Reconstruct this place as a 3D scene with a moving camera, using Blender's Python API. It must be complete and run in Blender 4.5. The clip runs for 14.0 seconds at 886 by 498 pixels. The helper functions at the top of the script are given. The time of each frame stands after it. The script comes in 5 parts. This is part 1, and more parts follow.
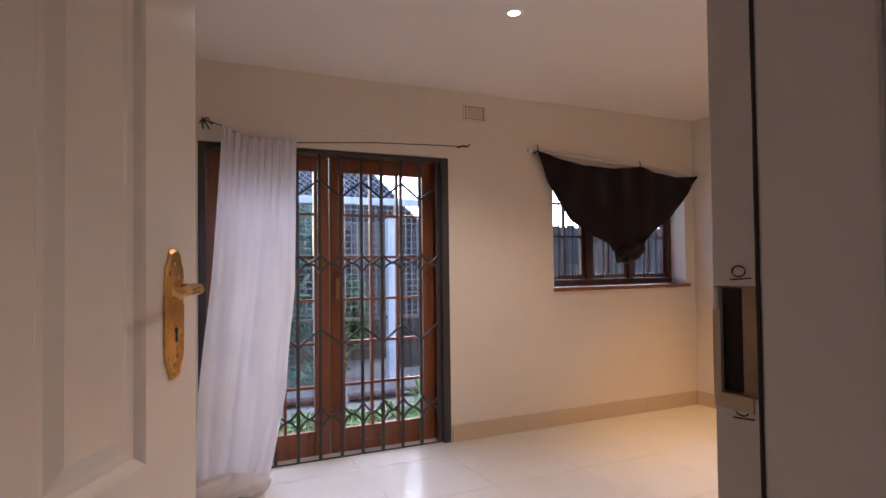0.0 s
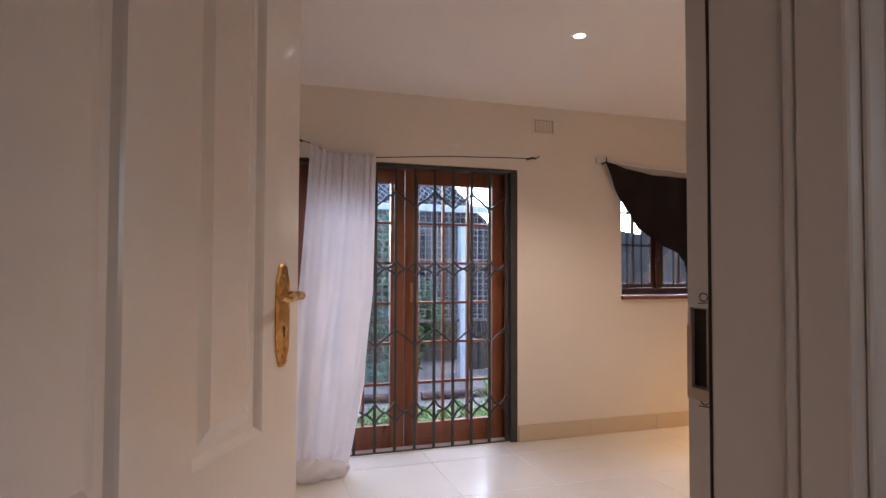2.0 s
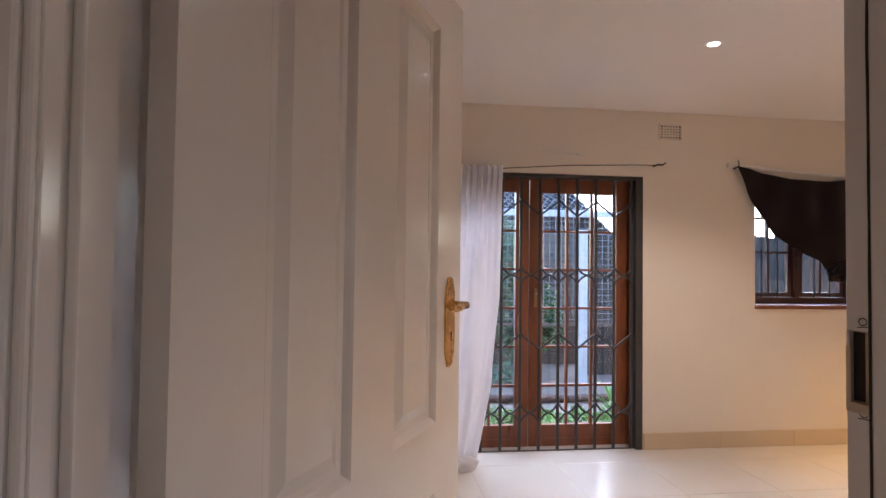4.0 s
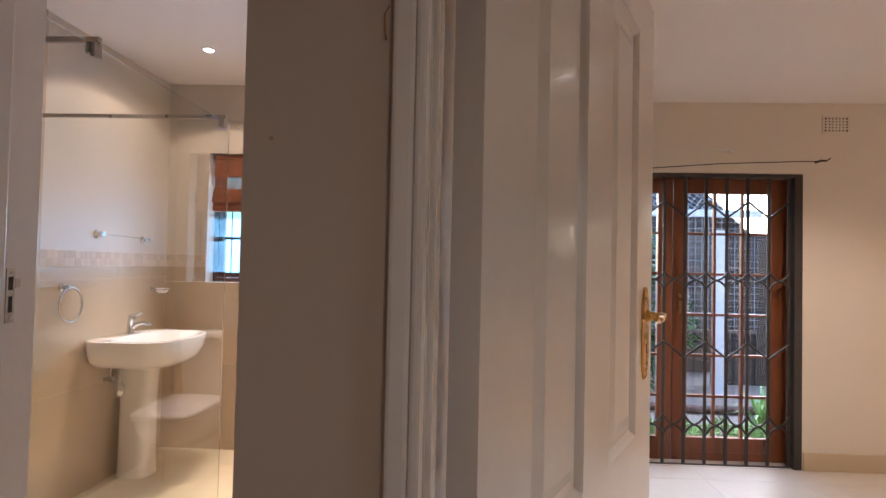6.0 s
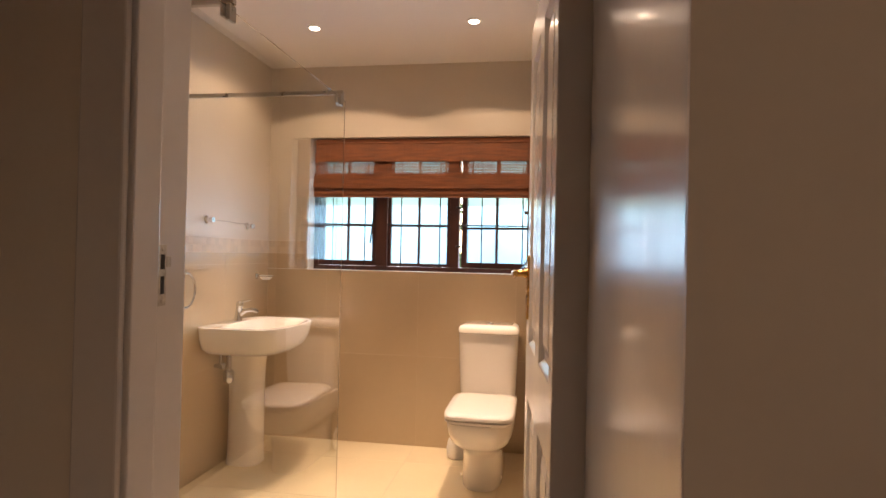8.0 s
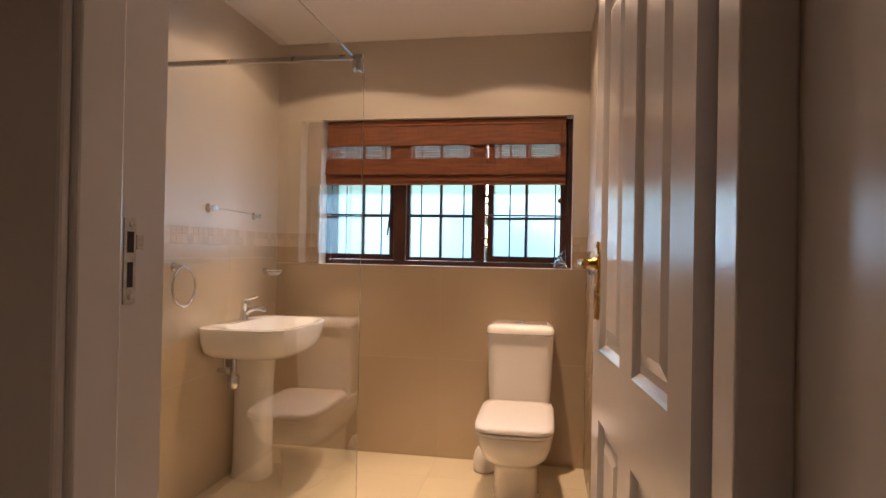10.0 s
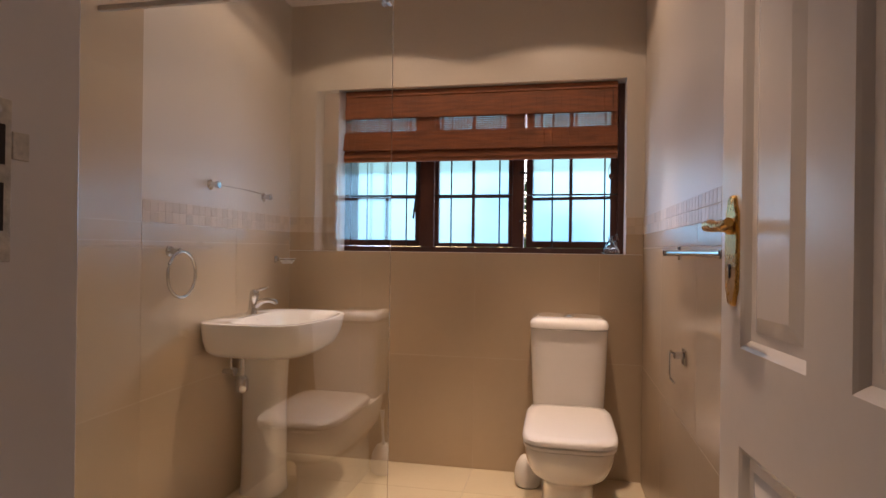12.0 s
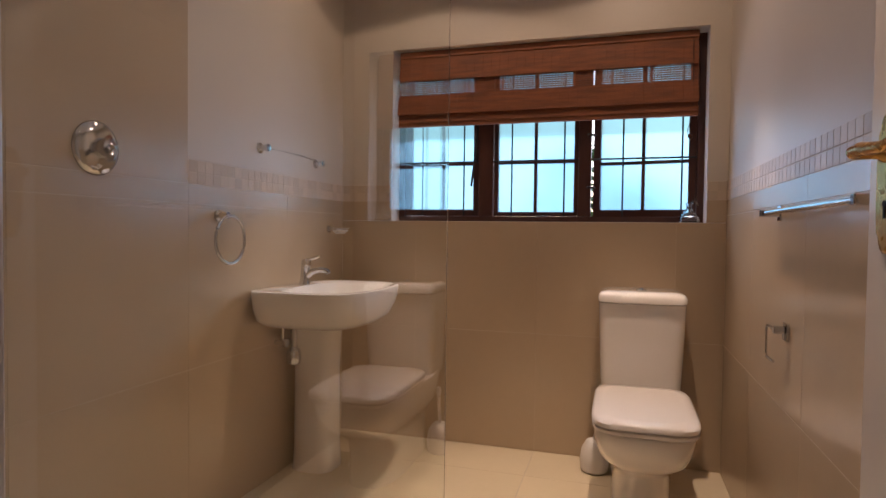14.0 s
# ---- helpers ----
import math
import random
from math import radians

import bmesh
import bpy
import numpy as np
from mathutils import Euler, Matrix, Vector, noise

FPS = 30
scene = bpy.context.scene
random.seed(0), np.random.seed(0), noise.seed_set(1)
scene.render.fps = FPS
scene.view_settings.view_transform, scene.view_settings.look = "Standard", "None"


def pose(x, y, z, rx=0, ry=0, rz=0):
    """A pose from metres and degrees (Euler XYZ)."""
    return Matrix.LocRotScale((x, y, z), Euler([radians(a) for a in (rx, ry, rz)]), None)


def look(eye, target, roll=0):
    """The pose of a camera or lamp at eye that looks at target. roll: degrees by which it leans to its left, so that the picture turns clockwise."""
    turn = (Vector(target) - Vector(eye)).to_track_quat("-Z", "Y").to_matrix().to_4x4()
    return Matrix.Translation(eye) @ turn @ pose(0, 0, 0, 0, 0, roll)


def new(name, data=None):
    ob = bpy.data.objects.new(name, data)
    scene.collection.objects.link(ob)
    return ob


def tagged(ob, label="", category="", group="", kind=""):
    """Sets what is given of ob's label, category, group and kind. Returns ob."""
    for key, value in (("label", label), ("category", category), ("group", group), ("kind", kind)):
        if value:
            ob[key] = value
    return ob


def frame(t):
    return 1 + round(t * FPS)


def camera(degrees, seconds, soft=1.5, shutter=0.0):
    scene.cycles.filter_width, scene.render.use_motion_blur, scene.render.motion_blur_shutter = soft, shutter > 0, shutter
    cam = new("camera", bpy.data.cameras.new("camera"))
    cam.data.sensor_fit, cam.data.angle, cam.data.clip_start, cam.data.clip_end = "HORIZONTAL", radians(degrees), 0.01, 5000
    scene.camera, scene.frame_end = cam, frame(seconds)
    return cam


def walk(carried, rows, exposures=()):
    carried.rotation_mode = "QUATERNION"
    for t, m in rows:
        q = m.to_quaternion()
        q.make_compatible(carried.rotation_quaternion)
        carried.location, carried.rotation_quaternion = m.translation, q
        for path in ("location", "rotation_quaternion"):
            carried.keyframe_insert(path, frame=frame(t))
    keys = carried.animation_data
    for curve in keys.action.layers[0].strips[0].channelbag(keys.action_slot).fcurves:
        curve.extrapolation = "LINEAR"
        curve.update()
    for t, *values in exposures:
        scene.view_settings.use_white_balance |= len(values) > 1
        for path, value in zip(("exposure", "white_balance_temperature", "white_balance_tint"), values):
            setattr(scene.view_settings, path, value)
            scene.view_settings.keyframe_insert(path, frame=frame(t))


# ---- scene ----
cam = camera(73.9, 14.0)
PATH = [
    (0, (0.468, 0.428, 1.256), (1.318, 2.238, 1.307), -0.7),
    (0.5, (0.453, 0.366, 1.256), (1.244, 2.202, 1.311), -0.4),
    (1, (0.443, 0.311, 1.258), (1.176, 2.171, 1.316), -0.2),
    (1.5, (0.429, 0.264, 1.268), (1.103, 2.147, 1.328), 0.1),
    (2, (0.412, 0.208, 1.282), (1.028, 2.109, 1.344), 0.2),
    (2.5, (0.368, 0.133, 1.299), (0.909, 2.057, 1.361), 0.3),
    (5, (0.168, 0.058, 1.321), (0.24, 2.055, 1.383), 1.0),
    (5.5, (0.102, 0.062, 1.33), (0.093, 2.061, 1.389), 1.1),
    (6, (0.025, 0.068, 1.335), (-0.07, 2.065, 1.39), 1.2),
    (6.5, (-0.051, 0.088, 1.325), (-0.222, 2.08, 1.382), 1.2),
    (7, (-0.127, 0.129, 1.321), (-0.363, 2.115, 1.368), 1.2),
    (7.5, (-0.208, 0.19, 1.313), (-0.491, 2.17, 1.345), 1.2),
    (8, (-0.261, 0.265, 1.299), (-0.583, 2.239, 1.319), 1.2),
    (10.5, (-0.464, 0.691, 1.25), (-0.814, 2.661, 1.262), 1.0),
    (11, (-0.508, 0.79, 1.23), (-0.864, 2.758, 1.243), 0.9),
    (11.5, (-0.567, 0.902, 1.217), (-0.928, 2.869, 1.224), 0.8),
    (12, (-0.606, 1.0, 1.196), (-0.998, 2.961, 1.197), 0.7),
    (12.5, (-0.627, 1.072, 1.177), (-1.059, 3.024, 1.166), 0.6),
    (13, (-0.642, 1.114, 1.152), (-1.115, 3.057, 1.121), 0.7),
    (13.5, (-0.662, 1.148, 1.144), (-1.178, 3.08, 1.093), 0.6),
    (14, (-0.662, 1.18, 1.122), (-1.237, 3.095, 1.064), 0.7),
]
EXPOSURES = [(0.0, 3.17, 5250, 20), (2.5, 3.36, 5250, 18), (5.5, 3.46, 5200, 16), (7.5, 3.35, 7000, 21), (9.0, 3.1, 7100, 23), (11.0, 2.65, 6500, 24), (12.5, 2.45, 6250, 24), (14.0, 2.27, 6150, 24)]
walk(cam, [(t, look(eye, target, roll)) for t, eye, target, roll in PATH], EXPOSURES)

# ---- world and sun: a bright overcast sky ----
world = bpy.data.worlds.new("sky")
scene.world = world
world.use_nodes = True
wn = world.node_tree.nodes
sky = wn.new("ShaderNodeTexSky")
sky.sky_type = "NISHITA"
sky.sun_disc = False
sky.sun_elevation = radians(42)
sky.sun_rotation = radians(28)
sky.air_density, sky.dust_density = 1.6, 1.6
wn["Background"].inputs["Strength"].default_value = SKY = 0.115
world.node_tree.links.new(sky.outputs[0], wn["Background"].inputs["Color"])
sun = new("sun", bpy.data.lights.new("sun", "SUN"))
sun.data.energy, sun.data.angle, sun.data.color = 0.55, radians(60), (0.93, 0.97, 1.0)
sun.matrix_world = look((0, 0, 0), (-math.sin(radians(28)) * 0.74, -math.cos(radians(28)) * 0.74, -0.67))

# daylight of the bright sky in the bathroom window's opening
day = new("window_daylight", bpy.data.lights.new("window_daylight", "AREA"))
day.data.shape, day.data.size, day.data.size_y = "RECTANGLE", 1.55, 0.44
day.data.energy, day.data.color = 2.3, (0.60, 0.75, 1.0)
day.matrix_world = look((-1.072, 4.452, 1.43), (-1.072, 3.0, 1.43))

WARM = (1.0, 0.76, 0.50)
BATH_W, BED_W, HALL_W = 7.0, 6.9, 2.8


def spot(x, y, z, watts, cone=130, blend=0.55):
    """The lamp of a recessed downlight."""
    lamp = new("downlight_lamp", bpy.data.lights.new("downlight_lamp", "SPOT"))
    lamp.data.energy, lamp.data.color = watts, WARM
    lamp.data.spot_size, lamp.data.spot_blend, lamp.data.shadow_soft_size = radians(cone), blend, 0.028
    lamp.location = (x, y, z)
    return lamp


# the third, at y 2.2, is unseen and guessed, added to brighten the door
BATH_LIGHTS = [(-1.57, 3.5), (-0.64, 3.5), (-0.64, 2.2)]
BED_LIGHTS = [(2.03, 2.89), (4.15, 3.2), (2.03, 1.5), (4.0, 1.5)]
CEIL_BED, CEIL_BATH = 2.5, 2.6
# no known fitting: an unseen lamp added behind the camera to brighten the hall
HALL_FILL_LIGHTS = [(0.5, -0.95)]
for x, y in HALL_FILL_LIGHTS:
    spot(x, y, 2.47, HALL_W, 150).data.shadow_soft_size = 0.11
for x, y in BATH_LIGHTS:
    share = 0.65 if y < 3 else 0.95 if x < -1 else 1.5
    spot(x, y, CEIL_BATH - 0.03, BATH_W * share * 1.95, 54, 0.75)
    spot(x, y, CEIL_BATH - 0.031, BATH_W * (0.10 if y < 3 else 0.26), 138, 0.10)
for x, y in BED_LIGHTS:
    corner = x > 3 and y > 2
    share = 2.0 if corner else 0.55 if y < 2 and x < 3 else 1.0
    lamp = spot(x, y, CEIL_BED - 0.03, BED_W * share, 130 if x < 3 else 70 if corner else 96, 0.8 if x > 3 else 0.55)
    lamp.data.color = (1.0, 0.50, 0.09) if corner else WARM  # deep yellow, tinted for the yellow pool on the floor


# ---- materials ----
def mat(name, color, rough=0.5, metal=0.0, var=0.06, scale=3.0, grain=60.0, bump=0.06, dist=0.004, each=0.0, coat=0.0, spec=0.5, stretch=(1, 1, 1), sheen=0.0):
    """A surface with variation at two scales (stains and grain), relief, and a shift from piece to piece."""
    m = bpy.data.materials.new(name)
    m.use_nodes = True
    n, l = m.node_tree.nodes, m.node_tree.links
    b = n["Principled BSDF"]
    geo = n.new("ShaderNodeTexCoord")
    mp = n.new("ShaderNodeMapping")
    mp.inputs["Scale"].default_value = stretch
    l.new(geo.outputs["Object"], mp.inputs["Vector"])
    big, small = n.new("ShaderNodeTexNoise"), n.new("ShaderNodeTexNoise")
    big.inputs["Scale"].default_value, big.inputs["Detail"].default_value = scale, 5
    small.inputs["Scale"].default_value, small.inputs["Detail"].default_value = grain, 3
    l.new(mp.outputs[0], big.inputs["Vector"])
    l.new(mp.outputs[0], small.inputs["Vector"])
    add = n.new("ShaderNodeMath")
    add.operation = "MULTIPLY_ADD"
    add.inputs[1].default_value = 0.4
    l.new(small.outputs["Fac"], add.inputs[0])
    l.new(big.outputs["Fac"], add.inputs[2])
    last = add.outputs[0]
    if each:
        info = n.new("ShaderNodeObjectInfo")
        more = n.new("ShaderNodeMath")
        more.operation = "MULTIPLY_ADD"
        more.inputs[1].default_value = each
        l.new(info.outputs["Random"], more.inputs[0])
        l.new(last, more.inputs[2])
        last = more.outputs[0]
    ramp = n.new("ShaderNodeMapRange")
    mid = 0.7 + each / 2
    ramp.inputs["From Min"].default_value, ramp.inputs["From Max"].default_value = mid - 0.3 - each / 2, mid + 0.3 + each / 2
    ramp.inputs["To Min"].default_value, ramp.inputs["To Max"].default_value = 1 - var, 1 + var
    l.new(last, ramp.inputs["Value"])
    mul = n.new("ShaderNodeVectorMath")
    mul.operation = "SCALE"
    mul.inputs[0].default_value = color
    l.new(ramp.outputs[0], mul.inputs["Scale"])
    l.new(mul.outputs[0], b.inputs["Base Color"])
    rr = n.new("ShaderNodeMapRange")
    rr.inputs["From Min"].default_value, rr.inputs["From Max"].default_value = 0.3, 0.7
    rr.inputs["To Min"].default_value, rr.inputs["To Max"].default_value = max(rough * 0.85, 0.02), min(rough * 1.15, 1)
    l.new(big.outputs["Fac"], rr.inputs["Value"])
    l.new(rr.outputs[0], b.inputs["Roughness"])
    b.inputs["Metallic"].default_value = metal
    b.inputs["Coat Weight"].default_value = coat
    b.inputs["Specular IOR Level"].default_value = spec
    b.inputs["Sheen Weight"].default_value = sheen
    if bump:
        bp = n.new("ShaderNodeBump")
        bp.inputs["Strength"].default_value, bp.inputs["Distance"].default_value = bump, dist
        l.new(small.outputs["Fac"], bp.inputs["Height"])
        l.new(bp.outputs[0], b.inputs["Normal"])
    return m


def glass(name, color=(1, 1, 1), rough=0.0, ior=1.45, bump=0.0):
    m = bpy.data.materials.new(name)
    m.use_nodes = True
    n, l = m.node_tree.nodes, m.node_tree.links
    b = n["Principled BSDF"]
    b.inputs["Base Color"].default_value = (*color, 1)
    b.inputs["Transmission Weight"].default_value = 1.0
    b.inputs["Roughness"].default_value = rough
    b.inputs["IOR"].default_value = ior
    if bump:
        t = n.new("ShaderNodeTexNoise")
        t.inputs["Scale"].default_value = 40
        bp = n.new("ShaderNodeBump")
        bp.inputs["Strength"].default_value, bp.inputs["Distance"].default_value = bump, 0.003
        l.new(t.outputs["Fac"], bp.inputs["Height"])
        l.new(bp.outputs[0], b.inputs["Normal"])
    return m


def cloth(name, color, through_share, weave=420.0):
    """Woven cloth that lets some light through."""
    m = mat(name, color, rough=0.9, var=0.08, scale=4, grain=weave, bump=0.15, dist=0.001, spec=0.15, sheen=0.15)
    n, l = m.node_tree.nodes, m.node_tree.links
    tr, mix = n.new("ShaderNodeBsdfTranslucent"), n.new("ShaderNodeMixShader")
    tr.inputs["Color"].default_value = (*color, 1)
    mix.inputs["Fac"].default_value = through_share
    l.new(n["Principled BSDF"].outputs[0], mix.inputs[1])
    l.new(tr.outputs[0], mix.inputs[2])
    l.new(mix.outputs[0], n["Material Output"].inputs["Surface"])
    return m


def frosted(name, color):
    """Obscure window glass: scatters the daylight, with a gloss on its face."""
    m = bpy.data.materials.new(name)
    m.use_nodes = True
    n, l = m.node_tree.nodes, m.node_tree.links
    b = n["Principled BSDF"]
    b.inputs["Base Color"].default_value = (*color, 1)
    b.inputs["Transmission Weight"].default_value = 1.0
    b.inputs["Roughness"].default_value = 0.45
    b.inputs["IOR"].default_value = 1.3
    t = n.new("ShaderNodeTexNoise")
    t.inputs["Scale"].default_value, t.inputs["Detail"].default_value = 9, 4
    rr = n.new("ShaderNodeMapRange")
    rr.inputs["To Min"].default_value, rr.inputs["To Max"].default_value = 0.3, 0.6
    l.new(t.outputs["Fac"], rr.inputs["Value"])
    l.new(rr.outputs[0], b.inputs["Roughness"])
    return m


def glow(name, color, strength):
    m = bpy.data.materials.new(name)
    m.use_nodes = True
    b = m.node_tree.nodes["Principled BSDF"]
    b.inputs["Emission Color"].default_value = (*color, 1)
    b.inputs["Emission Strength"].default_value = strength
    return m


PAINT = mat("cream_wall_paint", (0.73, 0.65, 0.56), rough=0.6, var=0.035, scale=1.2, grain=90, bump=0.12, dist=0.002)
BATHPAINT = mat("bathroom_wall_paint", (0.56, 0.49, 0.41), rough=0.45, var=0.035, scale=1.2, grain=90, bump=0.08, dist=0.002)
# wall paint with the hall's dim light put into its darker colour
HALL_DIM = mat("hall_dimmed_wall_paint", (0.50, 0.42, 0.355), rough=0.55, var=0.05, scale=1.5, grain=80, bump=0.12, dist=0.002)
CEIL = mat("white_ceiling_paint", (0.76, 0.71, 0.67), rough=0.8, var=0.02, scale=1.0, grain=120, bump=0.05, dist=0.002)
ENAMEL = mat("white_enamel_paint", (0.71, 0.66, 0.63), rough=0.2, var=0.03, scale=2.5, grain=45, bump=0.05, dist=0.002, coat=0.1)
WORN = mat("bare_wood_chip", (0.42, 0.29, 0.19), rough=0.8, var=0.3, scale=12, grain=120, bump=0.3)
HOLE = mat("dark_hole", (0.03, 0.022, 0.018), rough=0.9, var=0.3, scale=20, grain=80, bump=0.2)
FLOOR_BED = mat("cream_floor_tile", (0.70, 0.645, 0.575), rough=0.2, var=0.05, scale=2.2, grain=30, bump=0.02, each=0.3, dist=0.002)
FLOOR_BATH = mat("sand_floor_tile", (0.70, 0.60, 0.43), rough=0.2, var=0.05, scale=2.5, grain=35, bump=0.02, each=0.3, dist=0.002)
GROUT = mat("grout", (0.52, 0.45, 0.36), rough=0.9, var=0.15, scale=6, grain=90, bump=0.2)
WALLGROUT = mat("pale_wall_grout", (0.53, 0.425, 0.305), rough=0.85, var=0.12, scale=6, grain=90, bump=0.1)
SKIRT = mat("beige_skirting_tile", (0.58, 0.455, 0.315), rough=0.35, var=0.05, scale=3, grain=40, bump=0.03, each=0.3)
WALLTILE = mat("beige_wall_tile", (0.47, 0.36, 0.245), rough=0.2, var=0.045, scale=2.2, grain=26, bump=0.015, dist=0.002, each=0.25, spec=0.9)
MOSAIC = mat("stone_mosaic", (0.52, 0.415, 0.31), rough=0.5, var=0.17, scale=5, grain=60, bump=0.15, each=1.6)
WOOD = mat("red_brown_hardwood", (0.20, 0.062, 0.022), rough=0.32, var=0.28, scale=2.2, grain=16, bump=0.08, stretch=(9, 9, 0.8), coat=0.1)
DARKWOOD = mat("dark_stained_window_wood", (0.065, 0.022, 0.014), rough=0.38, var=0.25, scale=3, grain=20, bump=0.08, stretch=(6, 6, 1))
STEEL = mat("grey_painted_steel", (0.042, 0.036, 0.034), rough=0.45, var=0.15, scale=8, grain=80, bump=0.1, spec=0.5)
BLACKSTEEL = mat("black_painted_steel", (0.02, 0.02, 0.022), rough=0.5, var=0.15, scale=8, grain=80, bump=0.1)
BRASS = mat("worn_brass", (0.55, 0.32, 0.09), rough=0.27, metal=1.0, var=0.25, scale=22, grain=120, bump=0.08, dist=0.001)
TARNISH = mat("tarnished_brass", (0.36, 0.20, 0.08), rough=0.45, metal=0.9, var=0.3, scale=40, grain=160, bump=0.1)
SPOTTED = mat("paint_smeared_metal", (0.52, 0.46, 0.38), rough=0.45, metal=0.3, var=0.35, scale=60, grain=200, bump=0.2)
CHROME = mat("chrome", (0.66, 0.67, 0.69), rough=0.07, metal=1.0, var=0.04, scale=20, grain=90, bump=0.0)
CERAMIC = mat("white_sanitary_ceramic", (0.80, 0.76, 0.72), rough=0.08, var=0.015, scale=2, grain=30, bump=0.0, coat=0.5)
SEATP = mat("white_seat_plastic", (0.78, 0.73, 0.70), rough=0.16, var=0.015, scale=3, grain=40, bump=0.0)
PLASTIC = mat("white_plastic", (0.75, 0.72, 0.70), rough=0.35, var=0.04, scale=8, grain=50, bump=0.02)
SHEET = cloth("white_curtain_cotton", (0.88, 0.85, 0.86), 0.42)
BLACK = cloth("black_cotton", (0.011, 0.0065, 0.008), 0.02)
BAMBOO = mat("woven_bamboo", (0.23, 0.076, 0.029), rough=0.6, var=0.4, scale=7, grain=90, bump=0.3, stretch=(1.0, 1.0, 9.0))
CORD = mat("black_cord", (0.02, 0.018, 0.018), rough=0.8, var=0.2, scale=40, grain=200, bump=0.3)
CLEAR = glass("clear_glass", (0.96, 0.985, 0.975))
SCREEN = glass("shower_glass", (0.965, 0.985, 0.965), ior=1.5)
FROST = frosted("obscure_glass", (0.105, 0.20, 0.225))
LENS = glow("lit_lamp_glass", (1.0, 0.9, 0.72), 1.6)
SOIL = mat("sandy_garden_soil", (0.18, 0.14, 0.115), rough=0.95, var=0.3, scale=1.3, grain=30, bump=0.7, dist=0.03)
PAVE = mat("pale_paving", (0.50, 0.45, 0.42), rough=0.85, var=0.15, scale=3, grain=50, bump=0.3, each=0.4)
LEAF = mat("green_leaf", (0.055, 0.13, 0.035), rough=0.5, var=0.5, scale=3, grain=20, bump=0.05, each=0.3)
LEAF_PALE = mat("pale_green_leaf", (0.16, 0.30, 0.08), rough=0.5, var=0.4, scale=4, grain=20, bump=0.05)
LEAF_BLUE = mat("dull_green_leaf", (0.10, 0.19, 0.12), rough=0.5, var=0.5, scale=3, grain=20, bump=0.05)
BARK = mat("bark", (0.14, 0.10, 0.07), rough=0.95, var=0.3, scale=9, grain=60, bump=0.8, dist=0.01)
LOG = mat("dark_log_edging", (0.085, 0.05, 0.042), rough=0.95, var=0.4, scale=6, grain=50, bump=0.8, dist=0.01)
WHITE_POST = mat("weathered_white_paint", (0.40, 0.43, 0.48), rough=0.7, var=0.15, scale=5, grain=40, bump=0.2)
WIRE = mat("galvanised_wire", (0.24, 0.26, 0.29), rough=0.8, metal=0.0, var=0.1, scale=9, grain=60, bump=0.0)
BOARD = mat("weathered_board", (0.12, 0.095, 0.08), rough=0.85, var=0.35, scale=2, grain=22, bump=0.3, stretch=(1, 1, 6), each=0.5)
DARKBOARD = mat("dark_fence_board", (0.021, 0.015, 0.014), rough=0.8, var=0.3, scale=2, grain=22, bump=0.3, stretch=(5, 5, 1), each=0.5)
SHINGLE = mat("dark_roof_shingle", (0.055, 0.042, 0.045), rough=0.9, var=0.3, scale=4, grain=40, bump=0.4, each=0.5)


# ---- mesh helpers ----
def thing(name, label, category, at=(0, 0, 0), group="", kind=""):
    """An Empty at a thing's base, that carries its parts."""
    ob = new(name)
    ob.empty_display_size = 0.1
    ob.location = at
    return tagged(ob, label, category, group, kind)


def part(name, bm, material, parent=None, label="", smooth=False):
    """Links a bmesh, in world coordinates, as one mesh object under its parent."""
    bmesh.ops.recalc_face_normals(bm, faces=bm.faces)
    me = bpy.data.meshes.new(name)
    if parent is not None:
        off = Vector(parent.location)
        if parent.parent is not None:
            off += Vector(parent.parent.location)
        bmesh.ops.translate(bm, verts=bm.verts, vec=-off)
    bm.to_mesh(me)
    bm.free()
    if smooth:
        me.shade_smooth()
        me.set_sharp_from_angle(angle=radians(smooth if smooth is not True else 40))
    me.materials.append(material)
    ob = new(name, me)
    if parent is not None:
        ob.parent = parent
    return tagged(ob, label)


def box(bm, x0, y0, z0, x1, y1, z1, bev=0.0, seg=2, turn=None):
    r = bmesh.ops.create_cube(bm, size=1.0, matrix=Matrix.LocRotScale(((x0 + x1) / 2, (y0 + y1) / 2, (z0 + z1) / 2), None, (abs(x1 - x0), abs(y1 - y0), abs(z1 - z0))))
    vs = r["verts"]
    if bev:
        es = list({e for v in vs for e in v.link_edges})
        q = bmesh.ops.bevel(bm, geom=es, offset=bev, segments=seg, affect="EDGES", profile=0.5)
        vs = list({v for f in q["faces"] for v in f.verts} | {v for v in vs if v.is_valid})
    if turn is not None:
        bmesh.ops.transform(bm, verts=vs, matrix=turn)
    return vs


def boxes(*rows, bev=0.0):
    bm = bmesh.new()
    for r in rows:
        box(bm, *r, bev=bev)
    return bm


def tube(bm, pts, r, seg=8, taper=1.0):
    """A round bar along a line of points."""
    pts = [Vector(p) for p in pts]
    rings = []
    for i, p in enumerate(pts):
        d = (pts[min(i + 1, len(pts) - 1)] - pts[max(i - 1, 0)]).normalized()
        side = d.cross(Vector((0, 0, 1)) if abs(d.z) < 0.9 else Vector((0, 1, 0))).normalized()
        up = side.cross(d)
        k = r * (1 + (taper - 1) * i / max(len(pts) - 1, 1))
        rings.append([bm.verts.new(p + (side * math.cos(a) + up * math.sin(a)) * k) for a in [2 * math.pi * j / seg for j in range(seg)]])
    skin(bm, rings)
    return rings


